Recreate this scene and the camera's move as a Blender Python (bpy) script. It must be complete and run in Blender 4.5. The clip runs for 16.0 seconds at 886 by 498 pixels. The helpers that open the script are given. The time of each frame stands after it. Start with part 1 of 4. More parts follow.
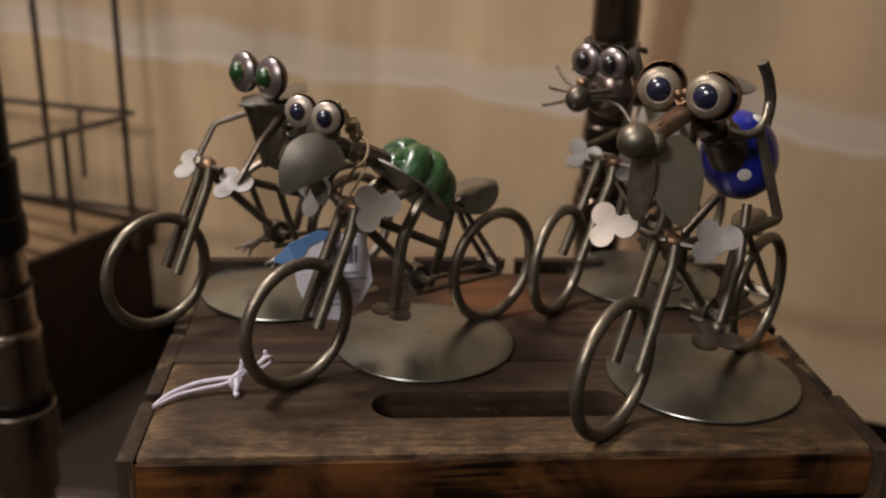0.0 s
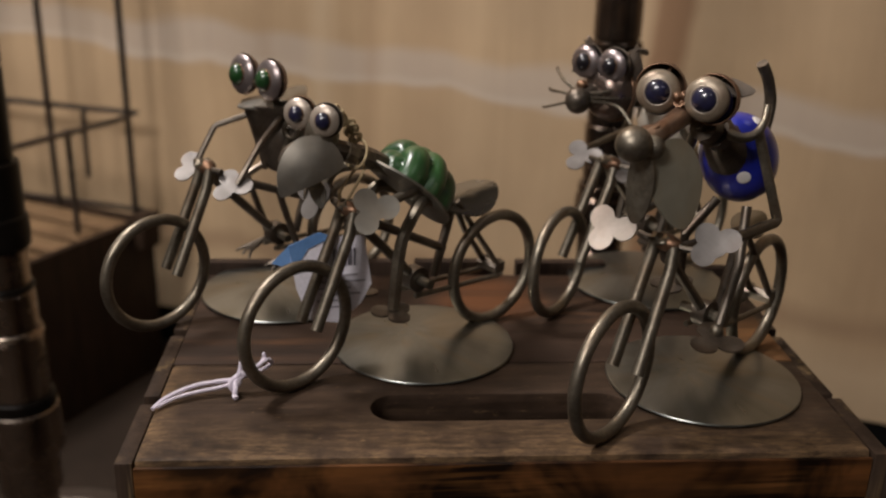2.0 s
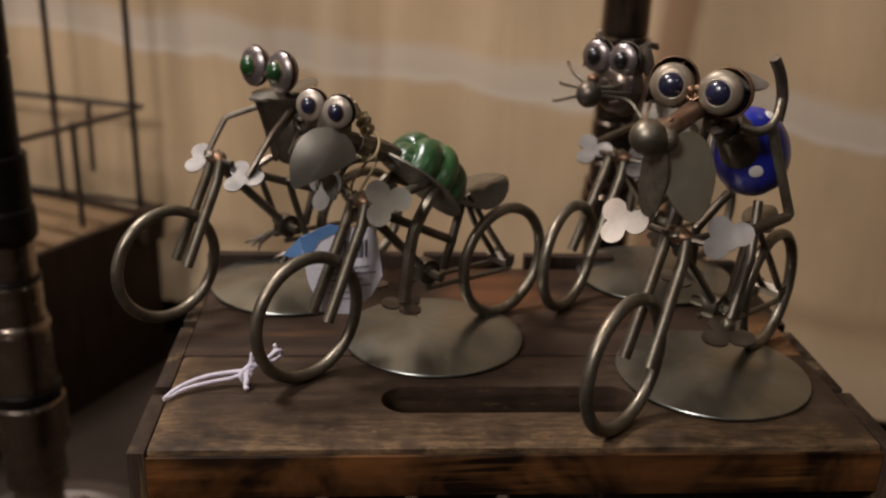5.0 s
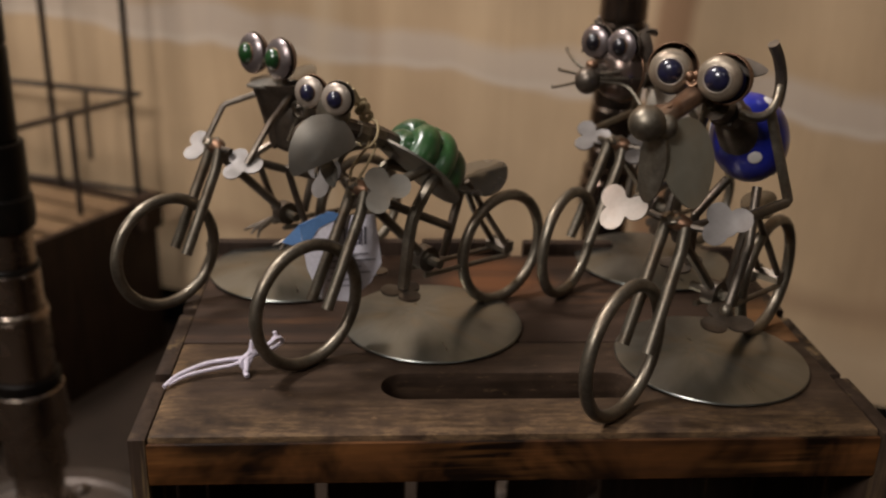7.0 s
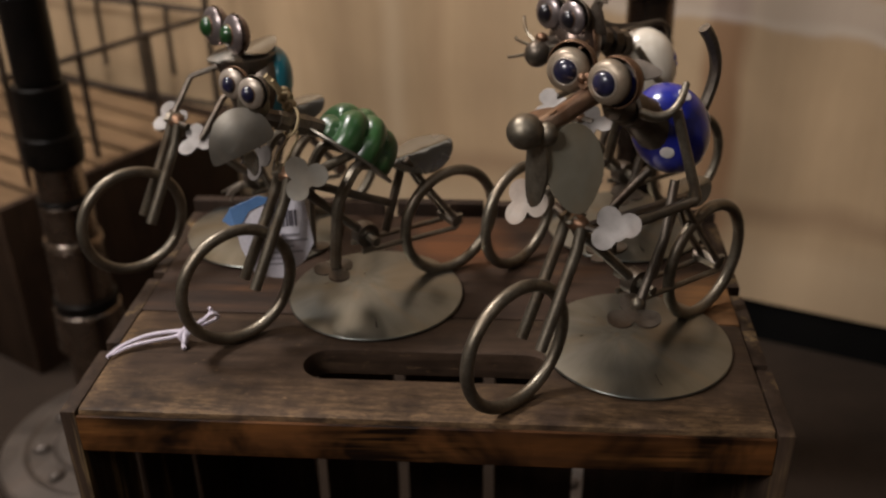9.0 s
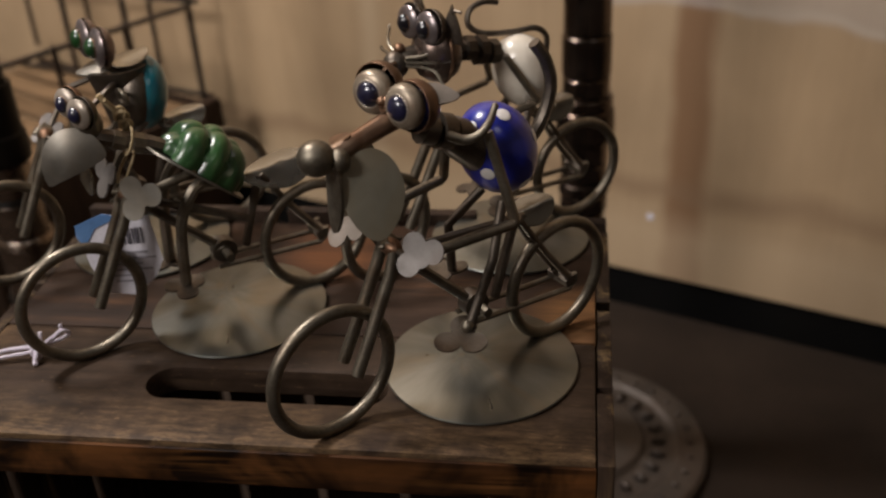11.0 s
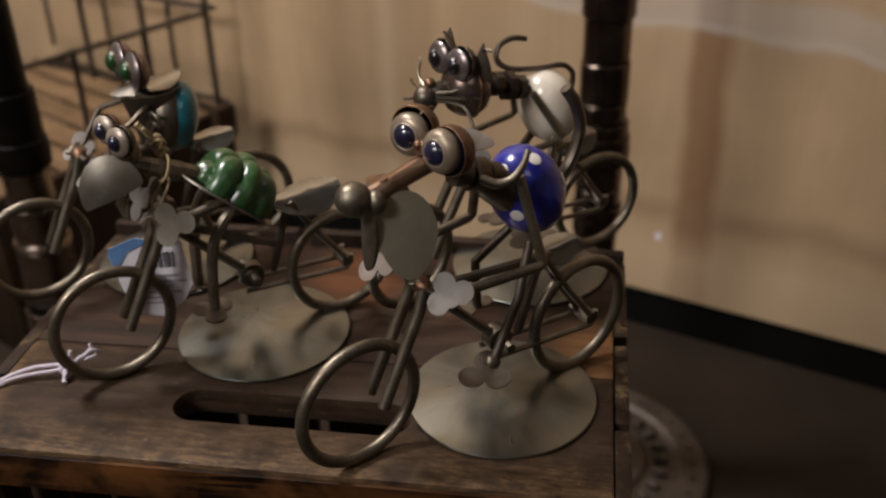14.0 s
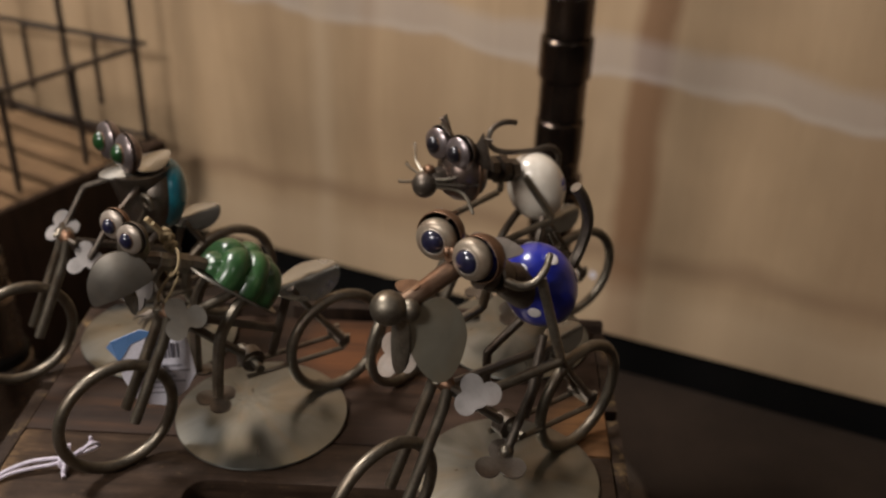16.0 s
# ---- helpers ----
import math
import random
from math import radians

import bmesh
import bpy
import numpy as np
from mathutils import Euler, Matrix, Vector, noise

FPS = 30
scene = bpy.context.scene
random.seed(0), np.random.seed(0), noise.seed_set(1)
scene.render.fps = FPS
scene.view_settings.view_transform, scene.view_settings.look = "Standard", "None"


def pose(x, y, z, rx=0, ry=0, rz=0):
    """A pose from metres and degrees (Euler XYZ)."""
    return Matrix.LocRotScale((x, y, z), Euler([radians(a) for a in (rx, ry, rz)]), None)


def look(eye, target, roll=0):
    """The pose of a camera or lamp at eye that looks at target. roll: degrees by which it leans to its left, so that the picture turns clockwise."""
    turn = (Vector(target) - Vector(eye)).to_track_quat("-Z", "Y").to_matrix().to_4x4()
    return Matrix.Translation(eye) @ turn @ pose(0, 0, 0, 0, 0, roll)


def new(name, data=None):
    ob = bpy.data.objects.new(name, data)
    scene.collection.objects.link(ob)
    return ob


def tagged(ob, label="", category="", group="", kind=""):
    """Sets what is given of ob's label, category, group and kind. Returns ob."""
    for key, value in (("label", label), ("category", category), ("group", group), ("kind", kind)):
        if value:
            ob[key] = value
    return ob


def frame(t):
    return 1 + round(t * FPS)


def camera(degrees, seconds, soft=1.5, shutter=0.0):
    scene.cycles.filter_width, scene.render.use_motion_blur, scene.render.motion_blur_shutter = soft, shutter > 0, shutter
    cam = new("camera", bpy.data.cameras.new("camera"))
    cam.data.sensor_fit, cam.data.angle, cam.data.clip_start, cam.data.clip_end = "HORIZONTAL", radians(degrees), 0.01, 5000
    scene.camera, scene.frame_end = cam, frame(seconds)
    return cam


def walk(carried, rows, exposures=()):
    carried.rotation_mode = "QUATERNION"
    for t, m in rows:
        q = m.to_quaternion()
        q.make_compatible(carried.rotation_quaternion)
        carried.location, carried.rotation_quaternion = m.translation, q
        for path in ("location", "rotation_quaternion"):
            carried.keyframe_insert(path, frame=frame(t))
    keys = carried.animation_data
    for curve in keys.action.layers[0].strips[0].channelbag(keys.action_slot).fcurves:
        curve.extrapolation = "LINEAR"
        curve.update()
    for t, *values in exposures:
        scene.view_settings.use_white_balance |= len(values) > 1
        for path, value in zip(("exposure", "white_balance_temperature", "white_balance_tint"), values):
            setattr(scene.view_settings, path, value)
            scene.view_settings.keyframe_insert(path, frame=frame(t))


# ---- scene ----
cam = camera(48.4, 16.0, soft=2.3)
ROWS = [
    (0, 0.1092, -0.4094, 0.7431, -4.66, -20.21, 1.69),
    (0.5, 0.1122, -0.4098, 0.7461, -4.50, -20.39, 1.58),
    (1, 0.1091, -0.4092, 0.7453, -4.37, -20.39, 1.53),
    (1.5, 0.1070, -0.4076, 0.7435, -4.38, -20.36, 1.70),
    (2, 0.1129, -0.4085, 0.7452, -4.31, -20.32, 1.57),
    (2.5, 0.1127, -0.4085, 0.7446, -4.10, -20.43, 1.47),
    (3, 0.1107, -0.4087, 0.7440, -4.35, -20.09, 1.69),
    (3.5, 0.1130, -0.4086, 0.7439, -4.34, -20.29, 1.73),
    (4, 0.1091, -0.4059, 0.7422, -4.39, -20.65, 1.79),
    (4.2, 0.1074, -0.4062, 0.7422, -4.27, -20.47, 1.80),
    (6.3, 0.1064, -0.4136, 0.7436, -4.40, -20.63, 2.11),
    (6.5, 0.1058, -0.4129, 0.7430, -4.14, -20.91, 2.10),
    (7, 0.1062, -0.4099, 0.7426, -4.45, -21.21, 1.81),
    (7.5, 0.1080, -0.4181, 0.7573, -4.00, -21.44, 3.00),
    (8, 0.1212, -0.4199, 0.7666, -0.51, -24.58, -0.73),
    (8.5, 0.1698, -0.4154, 0.7826, 1.00, -25.73, -0.43),
    (9, 0.2289, -0.3988, 0.8025, 4.87, -28.30, -1.14),
    (9.5, 0.2836, -0.3820, 0.8097, 5.70, -28.80, -1.48),
    (9.7, 0.2976, -0.3777, 0.8148, 4.84, -28.44, -1.74),
    (11.8, 0.3540, -0.3649, 0.8187, 11.23, -30.37, -3.34),
    (12, 0.3479, -0.3641, 0.8225, 11.21, -29.89, -2.99),
    (12.5, 0.3479, -0.3717, 0.8264, 11.05, -30.28, -2.70),
    (13, 0.3515, -0.3728, 0.8283, 10.66, -30.26, -2.67),
    (13.5, 0.3446, -0.3742, 0.8315, 10.64, -30.15, -2.21),
    (14, 0.3331, -0.3702, 0.8405, 8.73, -29.81, -1.24),
    (14.5, 0.3094, -0.3628, 0.8519, 6.26, -29.75, 0.18),
    (15, 0.2925, -0.3672, 0.8666, 3.63, -29.37, 0.49),
    (15.5, 0.2874, -0.3869, 0.8793, 2.37, -28.50, 1.58),
    (16, 0.2680, -0.3645, 0.8869, 1.72, -29.32, 1.76),
]
walk(cam, [(t, pose(x, y, z, 0, 0, yaw) @ pose(0, 0, 0, 90 + pitch) @ pose(0, 0, 0, 0, 0, roll)) for t, x, y, z, yaw, pitch, roll in ROWS])
# a close lens with a shallow zone of focus on the figures
cam.data.dof.use_dof = True
cam.data.dof.focus_distance = 0.50
cam.data.dof.aperture_fstop = 7.0

# ---- world and light ----
TOP = 0.487          # height of the crate's top over the floor
world = bpy.data.worlds.new("room_air")
scene.world = world
world.use_nodes = True
world.node_tree.nodes["Background"].inputs[0].default_value = (0.9, 0.75, 0.6, 1)
world.node_tree.nodes["Background"].inputs[1].default_value = 0.01
scene.view_settings.exposure = 0.0


def ceiling_lamp(x, y, z, size, watts, colour, target):
    lamp = bpy.data.lights.new("ceiling_lamp_light", "AREA")
    lamp.shape, lamp.size, lamp.energy, lamp.color = "DISK", size, watts, colour
    ob = new("ceiling_lamp_light", lamp)
    ob.matrix_world = look((x, y, z), target)
    return ob


WARM = (1.0, 0.94, 0.915)
LAMPS = [(1.0, -1.55, 2.52, 0.5, 4.0), (-1.2, -1.6, 2.52, 0.85, 84.0), (0.95, 0.30, 2.52, 0.4, 1.0), (-0.95, 0.50, 2.52, 0.5, 57.0)]
for x, y, z, size, watts in LAMPS:
    ceiling_lamp(x, y, z, size, watts, WARM, (x * 0.4 + 0.1, y + (0.15 if y > 0 else 2.0), 0.5))


# ---- materials ----
def material(name):
    m = bpy.data.materials.new(name)
    m.use_nodes = True
    return m, m.node_tree, m.node_tree.nodes["Principled BSDF"]


def link(nt, a, b):
    nt.links.new(a, b)


def coords(nt, scale=(1, 1, 1), kind="Object", rot=(0, 0, 0)):
    tc, mp = nt.nodes.new("ShaderNodeTexCoord"), nt.nodes.new("ShaderNodeMapping")
    mp.inputs["Scale"].default_value, mp.inputs["Rotation"].default_value = scale, rot
    link(nt, tc.outputs[kind], mp.inputs[0])
    return mp.outputs[0]


def noise_tex(nt, vec, scale, detail=5, rough=0.6, distort=0.0):
    n = nt.nodes.new("ShaderNodeTexNoise")
    n.inputs["Scale"].default_value, n.inputs["Detail"].default_value = scale, detail
    n.inputs["Roughness"].default_value, n.inputs["Distortion"].default_value = rough, distort
    link(nt, vec, n.inputs["Vector"])
    return n.outputs["Fac"]


def ramp(nt, fac, stops):
    r = nt.nodes.new("ShaderNodeValToRGB")
    e = r.color_ramp.elements
    while len(e) < len(stops):
        e.new(0.5)
    for el, (p, c) in zip(e, stops):
        el.position, el.color = p, (*c, 1) if len(c) == 3 else c
    link(nt, fac, r.inputs[0])
    return r.outputs[0]


def grey(v):
    return (v, v, v)


def mix(nt, fac, a, b, mode="MIX"):
    n = nt.nodes.new("ShaderNodeMix")
    n.data_type, n.blend_type = "RGBA", mode
    for i, v in ((0, fac), (6, a), (7, b)):
        if isinstance(v, (int, float)):
            n.inputs[i].default_value = v
        elif isinstance(v, tuple):
            n.inputs[i].default_value = (*v, 1)
        else:
            link(nt, v, n.inputs[i])
    return n.outputs[2]


def bump(nt, fac, bsdf, strength, dist=0.001):
    b = nt.nodes.new("ShaderNodeBump")
    b.inputs["Strength"].default_value, b.inputs["Distance"].default_value = strength, dist
    link(nt, fac, b.inputs["Height"])
    link(nt, b.outputs[0], bsdf.inputs["Normal"])


def metal(name, dark, light, tint, rough=(0.3, 0.45), metallic=0.9, scale=60, tint_amount=0.5, grain=0.15):
    """Raw sheet or rod steel: two tones, heat-tint or rust patches, scuffed gloss."""
    m, nt, b = material(name)
    v = coords(nt)
    big, fine = noise_tex(nt, v, scale, 3, 0.5, 0.4), noise_tex(nt, v, scale * 9, 3, 0.6)
    base = ramp(nt, big, [(0.3, dark), (0.7, light)])
    patch = ramp(nt, noise_tex(nt, v, scale * 0.6, 3, 0.55, 0.8), [(0.48, grey(0)), (0.72, grey(tint_amount))])
    base = mix(nt, patch, base, tint)
    base = mix(nt, grain, base, ramp(nt, fine, [(0.3, grey(0.3)), (0.6, grey(1))]), "MULTIPLY")
    link(nt, base, b.inputs["Base Color"])
    link(nt, ramp(nt, noise_tex(nt, v, scale * 1.7, 4, 0.6), [(0.3, grey(rough[0])), (0.7, grey(rough[1]))]), b.inputs["Roughness"])
    b.inputs["Metallic"].default_value = metallic
    if grain:
        bump(nt, fine, b, 0.03 + grain * 0.12, 0.0003)
    return m


ROD = metal("raw_steel_rod", (0.135, 0.115, 0.087), (0.25, 0.22, 0.17), (0.17, 0.11, 0.065), (0.33, 0.50), 0.9, 60, 0.5, 0.35)
DARK_ROD = metal("blackened_steel", (0.085, 0.07, 0.055), (0.185, 0.155, 0.125), (0.13, 0.08, 0.05), (0.34, 0.5), 0.88, 60, 0.45, 0.3)
SHEET = metal("raw_steel_sheet", (0.19, 0.178, 0.152), (0.31, 0.295, 0.258), (0.28, 0.215, 0.135), (0.22, 0.32), 0.97, 7, 0.55, 0.0)
SHIELD = metal("brushed_pale_steel", (0.165, 0.15, 0.125), (0.26, 0.24, 0.205), (0.24, 0.185, 0.125), (0.38, 0.5), 0.75, 40, 0.5, 0.08)
CHEEK_SHEET = metal("olive_stained_steel_sheet", (0.27, 0.25, 0.19), (0.37, 0.345, 0.27), (0.36, 0.25, 0.13), (0.27, 0.38), 0.7, 40, 0.5, 0.03)
PALE_SHEET = metal("pale_heat_stained_steel", (0.215, 0.185, 0.155), (0.31, 0.265, 0.225), (0.26, 0.165, 0.115), (0.38, 0.55), 0.6, 70, 0.5, 0.1)
COPPERY = metal("heat_reddened_steel", (0.13, 0.07, 0.042), (0.25, 0.145, 0.085), (0.13, 0.09, 0.065), (0.34, 0.5), 0.8, 80, 0.5, 0.25)
EYE_STEEL = metal("brushed_eye_cup_steel", (0.30, 0.25, 0.20), (0.43, 0.365, 0.30), (0.22, 0.145, 0.10), (0.30, 0.45), 0.5, 50, 0.5, 0.1)
HAND_STEEL = metal("grey_paw_sheet", (0.105, 0.094, 0.086), (0.175, 0.158, 0.145), (0.12, 0.085, 0.065), (0.46, 0.6), 0.6, 70, 0.5, 0.12)
EYE_COLLAR = metal("tan_stained_eye_collar", (0.21, 0.168, 0.12), (0.32, 0.262, 0.192), (0.18, 0.10, 0.06), (0.34, 0.5), 0.5, 90, 0.6, 0.12)
BRONZE_CUP = metal("bronzed_sheet", (0.19, 0.14, 0.12), (0.31, 0.24, 0.205), (0.15, 0.09, 0.065), (0.30, 0.42), 0.8, 70, 0.5, 0.08)
BELL = metal("dark_bronze_bell", (0.10, 0.075, 0.062), (0.20, 0.155, 0.132), (0.16, 0.085, 0.055), (0.22, 0.36), 0.9, 40, 0.5, 0.08)
LILAC_CUP = metal("lilac_grey_cup", (0.19, 0.158, 0.155), (0.31, 0.268, 0.262), (0.18, 0.11, 0.08), (0.26, 0.38), 0.8, 50, 0.5, 0.08)
WIRE = metal("dark_rack_wire", (0.05, 0.042, 0.035), (0.10, 0.08, 0.065), (0.10, 0.06, 0.04), (0.35, 0.55), 0.8, 30)


def disc_metal():
    """Steel plate: streaks painted out from the middle in place of reflections, straw and grey tints, scuffed gloss."""
    m, nt, b = material("streaked_steel_plate")
    v = coords(nt)
    off = nt.nodes.new("ShaderNodeVectorMath")
    off.operation = "SUBTRACT"
    link(nt, v, off.inputs[0])
    off.inputs[1].default_value = (0.085, 0.006, 0.0)
    ray = nt.nodes.new("ShaderNodeVectorMath")
    ray.operation = "NORMALIZE"
    link(nt, off.outputs[0], ray.inputs[0])
    streak, tint = noise_tex(nt, ray.outputs[0], 2.6, 4, 0.6), noise_tex(nt, ray.outputs[0], 1.7, 3, 0.5, 0.4)
    cloud = noise_tex(nt, v, 28, 3, 0.5)
    # light and dark reflection streaks, put into the base colour
    c = ramp(nt, streak, [(0.3, (0.185, 0.19, 0.172)), (0.7, (0.265, 0.27, 0.248))])
    c = mix(nt, ramp(nt, tint, [(0.5, grey(0)), (0.7, grey(0.4))]), c, (0.29, 0.225, 0.14))
    c = mix(nt, 0.35, c, ramp(nt, cloud, [(0.3, grey(0.75)), (0.7, grey(1.1))]), "MULTIPLY")
    link(nt, c, b.inputs["Base Color"])
    link(nt, ramp(nt, streak, [(0.3, grey(0.27)), (0.7, grey(0.33))]), b.inputs["Roughness"])
    b.inputs["Metallic"].default_value = 0.97
    return m


DISC = disc_metal()
SNOUT = metal("copper_blushed_steel", (0.20, 0.115, 0.07), (0.42, 0.31, 0.225), (0.24, 0.12, 0.07), (0.26, 0.4), 0.8, 60, 0.5, 0.12)


def glossy(name, colour, deep, rough=0.08, scale=60, speck=None, coat=0.6):
    """Glazed ceramic or glass marble with cloudy colour and a clear coat."""
    m, nt, b = material(name)
    v = coords(nt)
    c = ramp(nt, noise_tex(nt, v, scale, 4, 0.6, 0.6), [(0.32, deep), (0.68, colour)])
    if speck:
        c = mix(nt, ramp(nt, noise_tex(nt, v, scale * 5, 3), [(0.62, grey(0)), (0.72, grey(0.6))]), c, speck)
    link(nt, c, b.inputs["Base Color"])
    b.inputs["Roughness"].default_value = 0.28
    b.inputs["Coat Weight"].default_value, b.inputs["Coat Roughness"].default_value = coat, rough
    bump(nt, noise_tex(nt, v, scale * 3, 3), b, 0.05, 0.0006)
    return m


GREEN_GLAZE = glossy("green_glaze", (0.036, 0.105, 0.030), (0.005, 0.022, 0.008), 0.3, 32, (0.09, 0.18, 0.08), 0.3)
BLUE_GLAZE = glossy("blue_glaze", (0.014, 0.024, 0.30), (0.008, 0.012, 0.17), 0.16)
TEAL_GLAZE = glossy("teal_glaze", (0.010, 0.135, 0.165), (0.006, 0.085, 0.115), 0.14)
# blue glaze darkened in its colour for the shade under the eye hoods
SHADED_BLUE = glossy("shaded_blue_glaze", (0.007, 0.010, 0.075), (0.004, 0.005, 0.03), 0.2)
WHITE_GLAZE = glossy("cream_glaze", (0.68, 0.62, 0.52), (0.60, 0.52, 0.42), 0.1)
DOT_WHITE = glossy("white_enamel", (0.75, 0.72, 0.68), (0.62, 0.58, 0.54), 0.2)
MARBLE_BLUE = glossy("dark_blue_glass", (0.013, 0.013, 0.042), (0.004, 0.004, 0.010), 0.03, 160)
MARBLE_BLACK = glossy("black_glass", (0.009, 0.008, 0.013), (0.004, 0.003, 0.005), 0.03, 200)
MARBLE_GREEN = glossy("green_glass", (0.012, 0.062, 0.014), (0.003, 0.012, 0.004), 0.03, 110)


def wood(name, dark, light, worn, grain_axis="X", gloss=(0.5, 0.75), wear=0.5, scale=1.0, arris=0.0, patches=(), blotch=(0.3, 0.7, 0.5)):
    """Stained board: long grain, dark pores, rubbed patches; arris is the depth of the scuffed strip along the front and the left end."""
    m, nt, b = material(name)
    s = {"X": (3, 45, 45), "Y": (45, 3, 45), "Z": (45, 45, 3)}[grain_axis]
    v = coords(nt, tuple(k * scale for k in s))
    vf = coords(nt, tuple(k * scale * 6 for k in s))
    vo = coords(nt)
    grain, fine = noise_tex(nt, v, 1.0, 6, 0.65, 1.2), noise_tex(nt, vf, 1.0, 4, 0.7)
    info = nt.nodes.new("ShaderNodeObjectInfo")
    c = ramp(nt, grain, [(0.28, dark), (0.74, light)])
    c = mix(nt, 0.6 if blotch[2] > 0.3 else 1.0, c, ramp(nt, noise_tex(nt, vo, 14.0, 4, 0.6, 0.5), [(blotch[0], grey(blotch[2])), (blotch[1], grey(1.15))]), "MULTIPLY")
    rub = mix(nt, 1.0, ramp(nt, noise_tex(nt, v, 0.8, 5, 0.75, 0.5), [(0.52, grey(0)), (0.70, grey(1))]),
              ramp(nt, noise_tex(nt, vo, 9.0, 3), [(0.45, grey(0)), (0.65, grey(wear))]), "MULTIPLY")
    c = mix(nt, rub, c, worn)
    sep = nt.nodes.new("ShaderNodeSeparateXYZ")
    link(nt, vo, sep.inputs[0])
    if arris:
        scuff = ramp(nt, noise_tex(nt, coords(nt, (70, 320, 320)), 1.0, 5, 0.8, 0.4), [(0.36, grey(0)), (0.64, grey(1))])
        for sock, wide, much in ((sep.outputs[1], arris * 1.2, 0.6), (sep.outputs[0], arris * 0.4, 0.75)):
            r = nt.nodes.new("ShaderNodeMapRange")
            link(nt, sock, r.inputs[0])
            r.inputs[1].default_value, r.inputs[2].default_value, r.inputs[4].default_value = wide, 0.0, much
            face = nt.nodes.new("ShaderNodeMapRange")
            link(nt, sep.outputs[2], face.inputs[0])
            face.inputs[1].default_value, face.inputs[2].default_value = -0.007, -0.003
            scuff = mix(nt, 1.0, scuff, face.outputs[0], "MULTIPLY")
            where = mix(nt, 1.0, scuff, ramp(nt, noise_tex(nt, vo, 26.0, 4), [(0.38, grey(0)), (0.54, grey(1))]), "MULTIPLY")
            c = mix(nt, mix(nt, 1.0, where, r.outputs[0], "MULTIPLY"), c, worn)
        spot = ramp(nt, noise_tex(nt, coords(nt, (38, 75, 75)), 1.0, 5, 0.7, 0.8), [(0.36, grey(0.55)), (0.52, grey(1.0)), (0.70, grey(1.4))])
        c = mix(nt, 0.6, c, spot, "MULTIPLY")
        nick = ramp(nt, noise_tex(nt, coords(nt, (110, 420, 420)), 1.0, 3, 0.7, 0.6), [(0.63, grey(0)), (0.70, grey(0.5))])
        c = mix(nt, mix(nt, 1.0, nick, ramp(nt, noise_tex(nt, vo, 17.0, 3), [(0.42, grey(0.1)), (0.6, grey(1))]), "MULTIPLY"), c, worn)
    for px, py, rad, colour in patches:
        far = nt.nodes.new("ShaderNodeVectorMath")
        far.operation = "DISTANCE"
        link(nt, vo, far.inputs[0])
        far.inputs[1].default_value = (px, py, 0)
        r = nt.nodes.new("ShaderNodeMapRange")
        link(nt, far.outputs["Value"], r.inputs[0])
        r.inputs[1].default_value, r.inputs[2].default_value, r.inputs[4].default_value = rad, rad * 0.4, 0.9
        c = mix(nt, mix(nt, 1.0, r.outputs[0], ramp(nt, grain, [(0.3, grey(0.35)), (0.6, grey(1))]), "MULTIPLY"), c, colour)
    c = mix(nt, 0.55, c, ramp(nt, fine, [(0.3, grey(0.4)), (0.65, grey(1.15))]), "MULTIPLY")
    hue = ramp(nt, info.outputs["Random"], [(0.0, grey(0.86)), (1.0, grey(1.12))])
    c = mix(nt, 1.0, c, hue, "MULTIPLY")
    link(nt, c, b.inputs["Base Color"])
    link(nt, ramp(nt, fine, [(0.3, grey(gloss[0])), (0.7, grey(gloss[1]))]), b.inputs["Roughness"])
    b.inputs["Specular IOR Level"].default_value = 0.12
    bump(nt, fine, b, 0.35, 0.0006)
    return m


STAIN = wood("dark_stained_pine", (0.029, 0.0182, 0.0122), (0.079, 0.049, 0.031), (0.29, 0.18, 0.09), wear=0.4, arris=0.036, blotch=(0.34, 0.66, 0.38), gloss=(0.42, 0.7))
STAIN_RED = wood("red_brown_stained_pine", (0.022, 0.0135, 0.0095), (0.064, 0.038, 0.025), (0.26, 0.115, 0.045), wear=0.5, patches=((0.188, 0.195, 0.045, (0.17, 0.068, 0.028)), (0.352, 0.125, 0.04, (0.22, 0.105, 0.04))))
STAIN_EDGE = wood("stained_end_edge", (0.014, 0.0075, 0.005), (0.15, 0.057, 0.015), (0.38, 0.16, 0.045), wear=0.9, scale=0.6, blotch=(0.46, 0.60, 0.10))
STAIN_SIDE = wood("scuffed_side_board", (0.022, 0.014, 0.010), (0.06, 0.038, 0.025), (0.36, 0.24, 0.11), "Z", wear=1.0, scale=2.0)
STAIN_UP = wood("dark_stained_upright_slat", (0.022, 0.014, 0.010), (0.05, 0.031, 0.021), (0.13, 0.085, 0.05), "Z")
OLD_CRATE = wood("old_brown_crate_board", (0.018, 0.010, 0.006), (0.042, 0.024, 0.014), (0.07, 0.043, 0.026), "Z")
OLD_SLAT = wood("honey_brown_slat", (0.12, 0.072, 0.037), (0.24, 0.15, 0.08), (0.30, 0.20, 0.11), "X")


